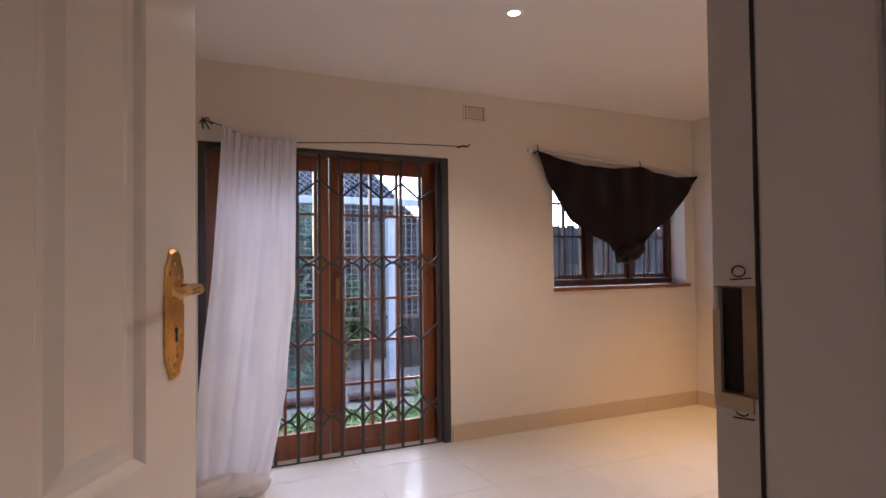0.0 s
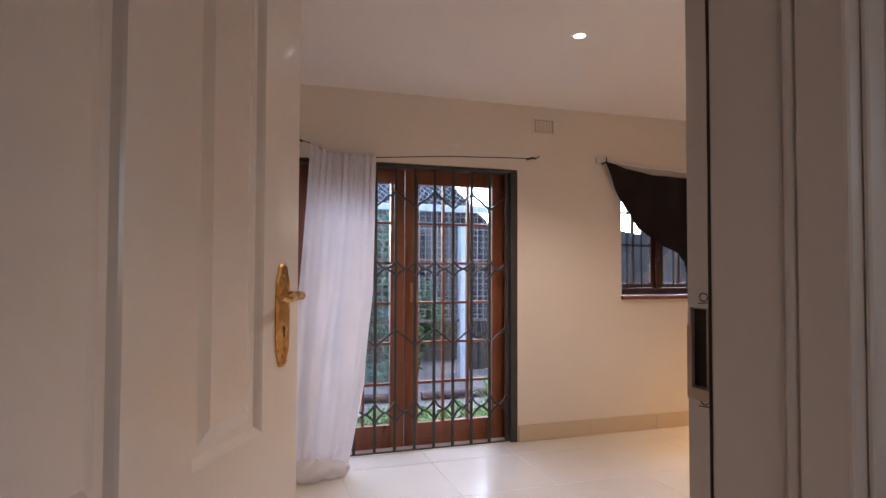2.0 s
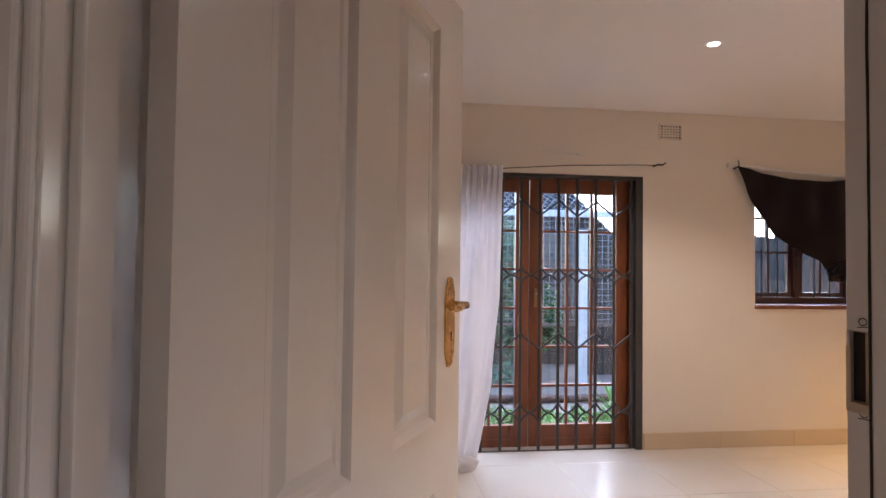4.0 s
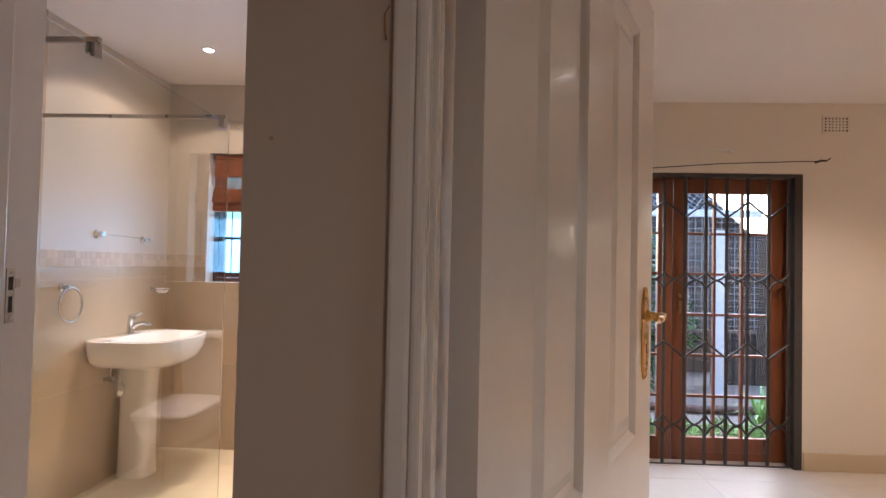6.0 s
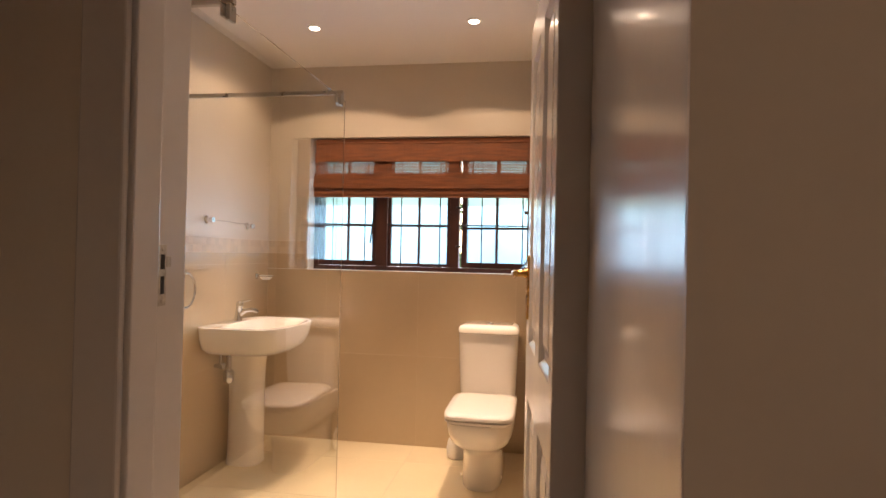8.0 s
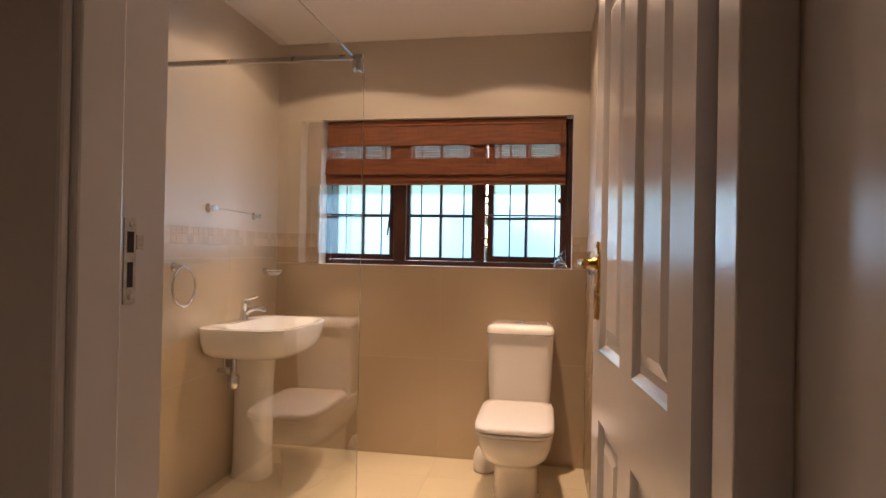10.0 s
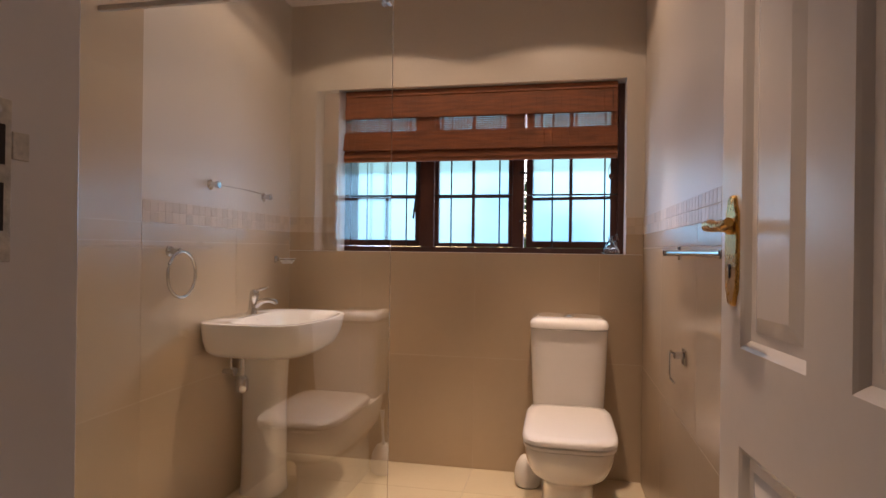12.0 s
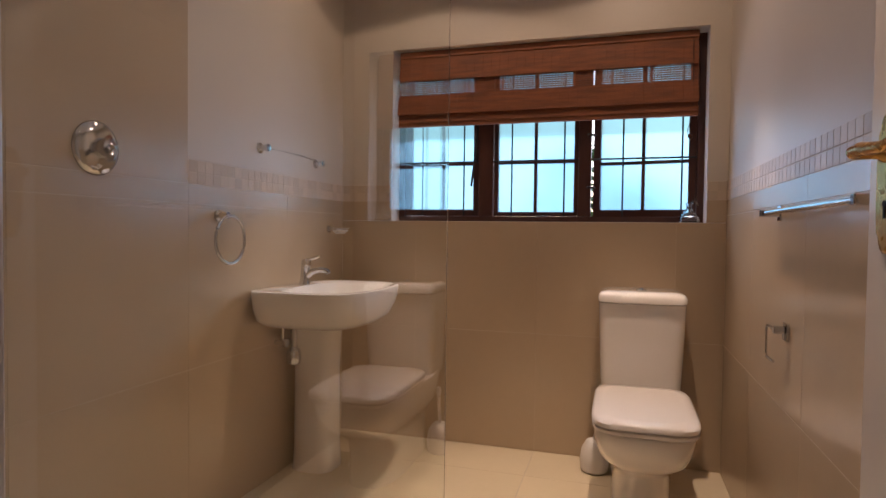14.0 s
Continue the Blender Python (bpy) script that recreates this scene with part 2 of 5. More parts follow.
def skin(bm, rings, caps=True):
    for a, b in zip(rings, rings[1:]):
        for j in range(len(a)):
            bm.faces.new((a[j], a[(j + 1) % len(a)], b[(j + 1) % len(a)], b[j]))
    if caps:
        bm.faces.new(list(reversed(rings[0])))
        bm.faces.new(rings[-1])


def loft(rows, caps=True):
    """A closed skin through rings of points."""
    bm = bmesh.new()
    skin(bm, [[bm.verts.new(p) for p in row] for row in rows], caps)
    return bm


def lathe(bm, profile, m, seg=24):
    """Turns a profile of (radius, height) about the z axis of the pose m."""
    rings = [[bm.verts.new(m @ Vector((max(r, 1e-4) * math.cos(a), max(r, 1e-4) * math.sin(a), z))) for a in [2 * math.pi * j / seg for j in range(seg)]] for r, z in profile]
    skin(bm, rings)


def oval(cx, cy, z, a, b, power=2.6, n=40, front=1.0):
    """A rounded outline in a level plane; front above 1 squares off the side towards +y."""
    row = []
    for i in range(n):
        t = 2 * math.pi * i / n
        c, s = math.cos(t), math.sin(t)
        p = power * (front if s > 0 else 1.0)
        row.append(Vector((cx + a * math.copysign(abs(c) ** (2 / p), c), cy + b * math.copysign(abs(s) ** (2 / p), s), z)))
    return row


def pierced(name, x0, x1, y0, y1, z0, z1, holes, material, label, along="x"):
    """A wall with openings through it. holes: (from, to, bottom, top) along the wall."""
    a0, a1 = (x0, x1) if along == "x" else (y0, y1)
    cuts = sorted({a0, a1, *[h[0] for h in holes], *[h[1] for h in holes]})
    bm = bmesh.new()
    for p, q in zip(cuts, cuts[1:]):
        spans = [(z0, z1)]
        for h in holes:
            if h[0] <= p + 1e-6 and h[1] >= q - 1e-6:
                spans = [(z0, h[2]), (h[3], z1)]
        for b, t in spans:
            if t - b > 1e-4:
                if along == "x":
                    box(bm, p, y0, b, q, y1, t)
                else:
                    box(bm, x0, p, b, x1, q, t)
    bmesh.ops.remove_doubles(bm, verts=bm.verts, dist=1e-5)
    dup = {}
    for f in bm.faces:
        c = f.calc_center_median()
        dup.setdefault((round(c.x, 4), round(c.y, 4), round(c.z, 4)), []).append(f)
    bmesh.ops.delete(bm, geom=[f for fs in dup.values() if len(fs) > 1 for f in fs], context="FACES")
    return tagged(part(name, bm, material), label, "wall", kind="structure")


# ---- structure ----
# outer wall with French doors (FX), bedroom window (WX) and bathroom window (BX)
FX0, FX1, FZ = 0.636, 2.288, 2.01
WX0, WX1, WZ0, WZ1 = 3.187, 4.585, 1.045, 2.0
BX0, BX1, BZ0, BZ1 = -1.87, -0.275, 1.18, 2.105
YN = 4.2
wall_north = pierced("wall_north", -2.42, 4.95, YN, 4.46, -0.1, 2.75, [(FX0, FX1, -0.1, FZ), (WX0, WX1, WZ0, WZ1), (BX0, BX1, BZ0, BZ1)], PAINT, "cream painted outer wall with door and windows")
wall_west = pierced("wall_west", -2.42, -2.17, 1.0, YN, -0.1, 2.75, [], PAINT, "cream painted bathroom wall", "y")
wall_between = pierced("wall_between", -0.18, -0.03, 0.597, YN, -0.1, 2.75, [], PAINT, "cream painted wall between bathroom and bedroom", "y")
wall_bath_south = pierced("wall_bath_south", -2.17, -0.18, 1.235, 1.45, -0.1, 2.75, [(-1.045, -0.18, -0.1, 2.06)], PAINT, "painted wall with the bathroom doorway")
wall_bed_south = pierced("wall_bed_south", -0.03, 4.95, 0.6, 0.83, -0.1, 2.75, [(-0.03, 0.955, -0.1, 2.09)], PAINT, "painted wall with the bedroom doorway")
wall_east = pierced("wall_east", 4.7, 4.95, 0.83, YN, -0.1, 2.75, [], PAINT, "cream painted bedroom end wall", "y")
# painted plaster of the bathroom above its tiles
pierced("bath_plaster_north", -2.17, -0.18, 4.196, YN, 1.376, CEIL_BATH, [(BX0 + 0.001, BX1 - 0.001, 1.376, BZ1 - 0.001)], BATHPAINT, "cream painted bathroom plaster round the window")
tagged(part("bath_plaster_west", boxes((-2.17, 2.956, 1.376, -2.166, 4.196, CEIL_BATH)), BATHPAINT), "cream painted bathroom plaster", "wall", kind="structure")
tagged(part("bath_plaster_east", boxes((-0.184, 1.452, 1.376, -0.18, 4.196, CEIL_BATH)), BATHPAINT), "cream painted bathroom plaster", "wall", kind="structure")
# facing of the wall's end towards the hall, in the paint darkened for dimness
tagged(part("wall_end", boxes((-0.184, 0.592, 0, -0.03, 0.597, 2.5)), HALL_DIM), "painted end of the partition wall, its dimness put into the colour", "wall", kind="structure")
tagged(part("passage_lining", boxes((-0.184, 0.5972, 0, -0.1802, 1.213, 2.5)), ENAMEL), "glossy painted lining of the passage wall", "wall lining", kind="structure")
# hall walls, in the same colour that carries the dimness
tagged(part("wall_hall_west", boxes((-1.60, -1.6, 0, -1.35, 1.235, 2.75)), HALL_DIM), "painted hall wall, its dimness put into the colour", "wall", kind="structure")
tagged(part("wall_hall_south", boxes((-1.60, -1.85, 0, 2.2, -1.6, 2.75)), HALL_DIM), "painted hall wall, its dimness put into the colour", "wall", kind="structure")
# the opening is unseen, added to let bluish daylight into the hall
pierced("wall_hall_east", 1.95, 2.2, -1.6, 0.6, -0.1, 2.75, [(-0.8, -0.3, 1.2, 1.9)], HALL_DIM, "painted hall wall, dimness put into its colour, with an added unseen window opening", "y")
tagged(part("ceiling_bedroom", boxes((-0.03, 0.83, CEIL_BED, 4.7, YN, 2.75)), CEIL), "white painted ceiling with downlights", "ceiling", kind="structure")
tagged(part("ceiling_bathroom", boxes((-2.17, 1.45, CEIL_BATH, -0.18, YN, 2.75)), CEIL), "white painted ceiling with downlights", "ceiling", kind="structure")
tagged(part("ceiling_hall", boxes((-1.35, -1.6, 2.5, 1.95, 0.592, 2.75), (-1.35, 0.592, 2.5, -0.181, 1.235, 2.75)), CEIL), "white painted hall ceiling", "ceiling", kind="structure")
tagged(part("roof_slab", boxes((-2.9, -2.0, 2.75, 5.4, 4.9, 2.9)), CEIL), "plain roof slab over the rooms", "roof", kind="structure")
floor = tagged(part("floor", boxes((-2.42, -1.85, -0.12, 4.95, 4.46, -0.0012)), GROUT), "tiled floor with pale joints", "floor", kind="structure")


# ---- doors ----
def molded_leaf(name, hinge, tip, thick, height, base, panels, label, side):
    """A four-panel door leaf, from its hinge to its tip in plan, with handle plates on the side given."""
    h, t = Vector((*hinge, 0)), Vector((*tip, 0))
    w = (t - h).length
    u = (t - h).normalized()
    nrm = Vector((-u.y, u.x, 0))
    m = Matrix(((u.x, nrm.x, 0, h.x), (u.y, nrm.y, 0, h.y), (0, 0, 1, 0), (0, 0, 0, 1)))
    door = thing(name, label, "door", (h.x, h.y, base))

    def put(pname, bm, material, parent, plabel="", smooth=False):
        bmesh.ops.transform(bm, verts=bm.verts, matrix=m)
        return part(pname, bm, material, parent, plabel, smooth)

    # stiles and rails as one frame, with the panels let in
    bm = bmesh.new()
    cols = [(panels[0], panels[1]), (panels[2], panels[3])]
    rows = [(base + 0.2, panels[4]), (panels[5], height - 0.12)]
    xs = [0, panels[0], panels[1], panels[2], panels[3], w]
    for i in (0, 2, 4):
        box(bm, xs[i], -thick / 2, base, xs[i + 1], thick / 2, height)
    for a, b in cols:
        for z0, z1 in ((base, base + 0.2), (panels[4], panels[5]), (height - 0.12, height)):
            box(bm, a, -thick / 2, z0, b, thick / 2, z1)
    leaf = put("leaf_frame", bm, ENAMEL, door)
    for a, b in cols:
        for z0, z1 in rows:
            pb = bmesh.new()
            for s in (-1, 1):
                # sunk moulding that rises again to a raised field
                y = s * thick / 2
                steps = [(0.0, 0.0), (0.006, -0.004), (0.016, -0.013), (0.034, -0.013), (0.062, -0.004)]
                rings = [[pb.verts.new((px, y + s * dep, pz)) for px, pz in ((a + k, z0 + k), (b - k, z0 + k), (b - k, z1 - k), (a + k, z1 - k))] for k, dep in steps]
                for r0, r1 in zip(rings, rings[1:]):
                    for j in range(4):
                        pb.faces.new((r0[j], r0[(j + 1) % 4], r1[(j + 1) % 4], r1[j]))
                pb.faces.new(rings[-1])
            put("panel", pb, ENAMEL, door)

    # handle sets on both faces
    hz, hx = panels[6], w - panels[7]
    for s in (-1, 1):
        y = s * thick / 2
        bm = bmesh.new()
        pts = []
        hw, hh = panels[10], panels[8] / 2
        for i in range(36):
            a = 2 * math.pi * i / 36
            px = hw * math.copysign(abs(math.cos(a)) ** 0.45, math.cos(a))
            pz = hh * math.copysign(abs(math.sin(a)) ** 0.75, math.sin(a))
            if abs(pz) > hh * 0.8:
                px *= 0.80
            pts.append((hx + px, pz + hz - 0.045))
        rings = [[bm.verts.new((hx + (px - hx) * k, y + s * d, hz - 0.045 + (pz - hz + 0.045) * (1 - (1 - k) * 0.3))) for px, pz in pts] for k, d in ((1, 0.0), (1, 0.003), (0.86, 0.0065))]
        skin(bm, rings)
        plate = put("handle_plate", bm, BRASS, door, "worn brass handle plate", 30)
        bm = bmesh.new()
        lathe(bm, [(0.016, 0), (0.016, 0.006), (0.011, 0.012), (0.011, 0.04)], Matrix.Translation((hx, y + s * 0.005, hz)) @ Euler((-s * math.pi / 2, 0, 0)).to_matrix().to_4x4(), 18)
        put("handle_rose", bm, BRASS, door, "", True)
        bm = bmesh.new()
        lever = [(hx + 0.008, y + s * 0.045, hz), (hx - 0.02, y + s * 0.048, hz + 0.002), (hx - 0.05, y + s * 0.05, hz - 0.002), (hx - 0.085, y + s * 0.05, hz - 0.004), (hx - 0.108, y + s * 0.048, hz + 0.003)]
        lever = [(2 * hx - p[0] if panels[9] else p[0], p[1], p[2]) for p in lever]
        tube(bm, lever, 0.0105, 12, 0.75)
        put("handle_lever", bm, BRASS, door, "worn brass lever handle", True)
        bm = bmesh.new()
        lathe(bm, [(0.005, 0), (0.005, 0.0015)], Matrix.Translation((hx, y + s * 0.0064, hz - 0.075)) @ Euler((-s * math.pi / 2, 0, 0)).to_matrix().to_4x4(), 14)
        box(bm, hx - 0.0025, y + s * 0.0064, hz - 0.096, hx + 0.0025, y + s * 0.0079, hz - 0.075)
        put("keyhole", bm, HOLE, door)
        for dz in (-0.125, -0.140, 0.045):
            bm = bmesh.new()
            lathe(bm, [(0.004, 0), (0.004, 0.001), (0.002, 0.0022)], Matrix.Translation((hx + (0.006 if dz == -0.125 else -0.004), y + s * 0.0062, hz + dz)) @ Euler((-s * math.pi / 2, 0, 0)).to_matrix().to_4x4(), 12)
            put("screw", bm, BRASS, door)
    # lock face on the edge
    bm = boxes((w, -0.011, hz - 0.16, w + 0.0015, 0.011, hz + 0.03))
    put("lock_face", bm, BRASS, door)
    # butt hinges
    for z in (0.25, height - 0.25):
        bm = bmesh.new()
        tube(bm, [(-0.004, side * thick / 2, z), (-0.004, side * thick / 2, z + 0.1)], 0.006, 10)
        put("hinge", bm, BRASS, door)
    return door


molded_leaf("bedroom_door", (0.019, 0.777), (0.502, 1.72), 0.042, 2.05, 0.012, (0.175, 0.435, 0.615, 0.875, 0.75, 0.925, 1.215, 0.092, 0.24, False, 0.036), "white enamel panelled door with brass handle, standing open", 1)
molded_leaf("bathroom_door", (-0.205, 1.457), (-0.276, 2.236), 0.042, 2.04, 0.012, (0.11, 0.345, 0.455, 0.69, 0.85, 1.025, 1.245, 0.058, 0.205, False, 0.030), "white enamel panelled door with brass handle, standing open", -1)

# bedroom door frame: left jamb, architrave, and the worn right jamb with its torn-out strike
fr = thing("door_frame_bedroom", "white enamel door frame with a torn-out lock strike", "door frame", (0.0, 0.7, 0), kind="structure")
part("architrave", boxes((-0.047, 0.574, 0, -0.027, 0.592, 2.13), (-0.027, 0.581, 0, -0.0155, 0.592, 2.13), bev=0.004), ENAMEL, fr)
part("left_jamb", boxes((-0.03, 0.593, 0, -0.023, 0.83, 2.08), (-0.023, 0.594, 0, -0.015, 0.63, 2.08), (-0.023, 0.655, 0, -0.010, 0.735, 2.08), bev=0.003), ENAMEL, fr)
part("head_jamb", boxes((-0.03, 0.59, 2.08, 0.955, 0.83, 2.09), (0.014, 0.60, 2.062, 0.915, 0.735, 2.08), bev=0.002), ENAMEL, fr)
part("right_stop", boxes((0.918, 0.664, 0, 0.955, 0.764, 2.08), (0.914, 0.592, 0, 0.955, 0.646, 2.08), bev=0.004), ENAMEL, fr)
bm = bmesh.new()
tube(bm, [(0.921, 0.655, 0.0), (0.921, 0.655, 2.08)], 0.008, 10)
part("bead", bm, ENAMEL, fr, "", True)
ZS0, ZS1 = 1.131, 1.232
part("right_jamb", boxes((0.944, 0.770, 0, 0.955, 0.832, ZS0), (0.944, 0.770, ZS1, 0.955, 0.832, 2.08), (0.9435, 0.826, ZS0, 0.955, 0.832, ZS1), bev=0.0015), ENAMEL, fr)
part("strike_recess", boxes((0.9475, 0.768, ZS0, 0.9545, 0.803, ZS1), (0.952, 0.803, ZS0, 0.9545, 0.826, ZS1)), WORN, fr, "splintered bare wood")
part("paint_chip", boxes((0.9425, 0.790, ZS0 - 0.013, 0.9437, 0.8315, ZS0 + 0.001), (0.9428, 0.8235, ZS0 + 0.001, 0.9436, 0.8318, ZS1 - 0.022)), SKIRT, fr, "yellowed chipped paint")
part("strike_slot", boxes((0.9495, 0.803, ZS0 + 0.003, 0.9535, 0.8255, ZS1 - 0.002)), HOLE, fr, "dark mortise")
bm = bmesh.new()
tube(bm, [(0.9185 + 0.0012 * noise.noise(Vector((0, 0, 9 * k * 0.06))), 0.7645, k * 0.06) for k in range(35)], 0.0019, 6)
part("joint", bm, HOLE, fr, "dark open joint in the painted frame")
bm = bmesh.new()
for zc in (ZS1 + 0.014, ZS0 - 0.012):
    tube(bm, [(0.9438, 0.803 + 0.007 * math.cos(a), zc + 0.005 * math.sin(a)) for a in [0.5 * i for i in range(14)]], 0.0007, 6)
    tube(bm, [(0.9438, 0.79, zc - 0.006), (0.9438, 0.812, zc - 0.008)], 0.0007, 6)
part("gouge", bm, HOLE, fr, "old screw marks")
part("architrave", boxes((0.957, 0.576, 0, 1.03, 0.6, 2.13), (0.93, 0.586, 0, 0.957, 0.592, 2.1), bev=0.004), ENAMEL, fr)
part("architrave", boxes((-0.046, 0.574, 2.131, 1.03, 0.592, 2.2), bev=0.004), ENAMEL, fr)

# bathroom door frame
fb = thing("door_frame_bathroom", "white enamel door frame with a brass strike plate", "door frame", (-0.6, 1.3, 0), kind="structure")
part("left_stop", boxes((-1.045, 1.232, 0, -0.992, 1.312, 2.05), bev=0.004), ENAMEL, fb)
part("left_jamb", boxes((-1.045, 1.314, 0, -1.028, 1.452, 2.05), bev=0.002), ENAMEL, fb)
part("right_stop", boxes((-0.237, 1.232, 0, -0.18, 1.312, 2.05), bev=0.004), ENAMEL, fb)
part("right_jamb", boxes((-0.199, 1.320, 0, -0.18, 1.452, 2.05), bev=0.002), ENAMEL, fb)
part("head_jamb", boxes((-1.045, 1.232, 2.052, -0.18, 1.452, 2.06)), ENAMEL, fb)
part("architrave", boxes((-1.095, 1.214, 0, -1.001, 1.232, 2.12), bev=0.005), ENAMEL, fb)
part("architrave", boxes((-1.095, 1.214, 2.122, -0.182, 1.232, 2.2), bev=0.005), ENAMEL, fb)
sp = part("strike_plate", boxes((-1.0285, 1.358, 1.182, -1.0262, 1.384, 1.308), bev=0.0008), SPOTTED, fb, "paint-smeared metal strike plate")
part("latch_hole", boxes((-1.0264, 1.364, 1.257, -1.0258, 1.378, 1.288)), HOLE, sp)
part("bolt_hole", boxes((-1.0264, 1.365, 1.206, -1.0258, 1.377, 1.243)), HOLE, sp)
part("lip", boxes((-1.0275, 1.384, 1.262, -1.0255, 1.399, 1.284), bev=0.0008), SPOTTED, sp)
for z in (1.299, 1.191):
    bm = bmesh.new()
    lathe(bm, [(0.004, 0), (0.004, 0.001), (0.002, 0.0018)], pose(-1.0264, 1.371, z, 0, 90, 0), 10)
    part("screw", bm, SPOTTED, sp)


# ---- French doors and their trellis gate ----
def french_leaf(x0, x1, handed, label):
    """A glazed hardwood leaf, three panes wide and six high."""
    y0, y1 = 4.315, 4.357
    door = thing("french_door", label, "door", ((x0 + x1) / 2, 4.335, 0.03), group="pair of French doors")
    sl, sr = (0.10, 0.108) if handed > 0 else (0.105, 0.10)
    px0, px1, pz0, pz1 = x0 + sl, x1 - sr, 0.165, 1.882
    part("stile", boxes((x0, y0, 0.008, px0, y1, 1.985), bev=0.003), WOOD, door)
    part("stile", boxes((px1, y0, 0.008, x1, y1, 1.985), bev=0.003), WOOD, door)
    part("top_rail", boxes((px0, y0 + 0.001, pz1, px1, y1 - 0.001, 1.985), bev=0.002), WOOD, door)
    part("bottom_rail", boxes((px0, y0 + 0.001, 0.008, px1, y1 - 0.001, pz0), (px0 + 0.03, y0 - 0.006, 0.062, px1 - 0.03, y0 + 0.001, 0.068), bev=0.002), WOOD, door)
    w, h = (px1 - px0) / 3, (pz1 - pz0) / 6
    for i in (1, 2):
        part("glazing_bar", boxes((px0 + i * w - 0.009, y0 + 0.004, pz0, px0 + i * w + 0.009, y1 - 0.004, pz1), bev=0.002), WOOD, door)
    for j in range(1, 6):
        part("glazing_bar", boxes((px0, y0 + 0.006, pz0 + j * h - 0.009, px1, y1 - 0.006, pz0 + j * h + 0.009), bev=0.002), WOOD, door)
    for i in range(3):
        for j in range(6):
            p = part("pane", boxes((px0 + i * w + 0.006, 4.334, pz0 + j * h + 0.006, px0 + (i + 1) * w - 0.006, 4.338, pz0 + (j + 1) * h - 0.006)), CLEAR, door)
            p.visible_shadow = False
    return door, px0


french_leaf(0.672, 1.452, -1, "red-brown hardwood glazed door, closed behind the curtain")
fd, fpx = french_leaf(1.457, 2.240, 1, "red-brown hardwood glazed door, closed, with brass handle")
part("handle_plate", boxes((1.495, 4.311, 1.03, 1.517, 4.316, 1.17), bev=0.004), TARNISH, fd, "tarnished brass handle plate")
bm = bmesh.new()
tube(bm, [(1.507, 4.316, 1.13), (1.507, 4.275, 1.13), (1.52, 4.268, 1.125), (1.535, 4.268, 1.07), (1.53, 4.27, 1.04)], 0.008, 10)
part("handle_lever", bm, TARNISH, fd, "tarnished brass lever", True)
ff = thing("french_door_frame", "red-brown hardwood door frame in the outer wall", "door frame", (1.46, 4.34, 0), kind="structure")
part("left_post", boxes((FX0, 4.30, 0.0, 0.669, 4.40, FZ), bev=0.002), WOOD, ff)
part("right_post", boxes((2.243, 4.30, 0.0, FX1, 4.40, FZ), bev=0.002), WOOD, ff)
part("head", boxes((0.669, 4.301, 1.988, 2.243, 4.399, FZ), bev=0.002), WOOD, ff)
part("door_sill", boxes((FX0 + 0.001, 4.20, -0.02, FX1 - 0.001, 4.47, 0.002)), FLOOR_BED, ff, "pale stone sill")

gate = thing("security_gate", "grey steel folding trellis security gate, drawn shut across the doors", "security gate", (1.46, 4.22, 0.0))
part("gate_post", boxes((FX0 + 0.002, 4.195, 0.0, FX0 + 0.045, 4.262, FZ - 0.002), bev=0.003), STEEL, gate)
part("gate_post", boxes((FX1 - 0.056, 4.195, 0.0, FX1 - 0.002, 4.262, FZ - 0.002), bev=0.003), STEEL, gate)
part("top_track", boxes((FX0 + 0.045, 4.196, FZ - 0.028, FX1 - 0.056, 4.261, FZ - 0.003), bev=0.003), STEEL, gate)
part("bottom_track", boxes((FX0 + 0.045, 4.222, 0.002, FX1 - 0.056, 4.24, 0.010), bev=0.002), STEEL, gate)
BARS = [0.80 + 0.1418 * i for i in range(10)] + [2.212]
for i, x in enumerate(BARS):
    part("upright", boxes((x - 0.0105, 4.226, 0.008, x + 0.0105, 4.238, FZ - 0.028), bev=0.0015), STEEL, gate)
for lo, hi, double in ((1.705, 1.815, False), (1.215, 1.325, True), (0.735, 0.845, False), (0.21, 0.345, True)):
    for i, (xa, xb) in enumerate(zip(BARS, BARS[1:])):
        for phase in ((0, 1) if double else (0,)):
            za, zb = (lo, hi) if (i + phase) % 2 else (hi, lo)
            y = 4.222 - 0.007 * phase
            bm = bmesh.new()
            if double:
                # curved arms that bow away from the crossing
                pts = [(xa + (xb - xa) * k, y, za + (zb - za) * (k + 0.10 * math.sin(2 * math.pi * k))) for k in [j / 8 for j in range(9)]]
            else:
                pts = [(xa, y, za), ((xa + xb) / 2, y, (za + zb) / 2), (xb, y, zb)]
            tube(bm, pts, 0.0080, 6)
            part("trellis_arm", bm, STEEL, gate)
    for i, x in enumerate(BARS):
        for z in ((lo, hi) if double else ((hi,) if i % 2 == 0 else (lo,))):
            bm = bmesh.new()
            lathe(bm, [(0.008, 0), (0.008, 0.004), (0.004, 0.007)], pose(x, 4.214, z, 90, 0, 0), 8)
            part("rivet", bm, STEEL, gate)


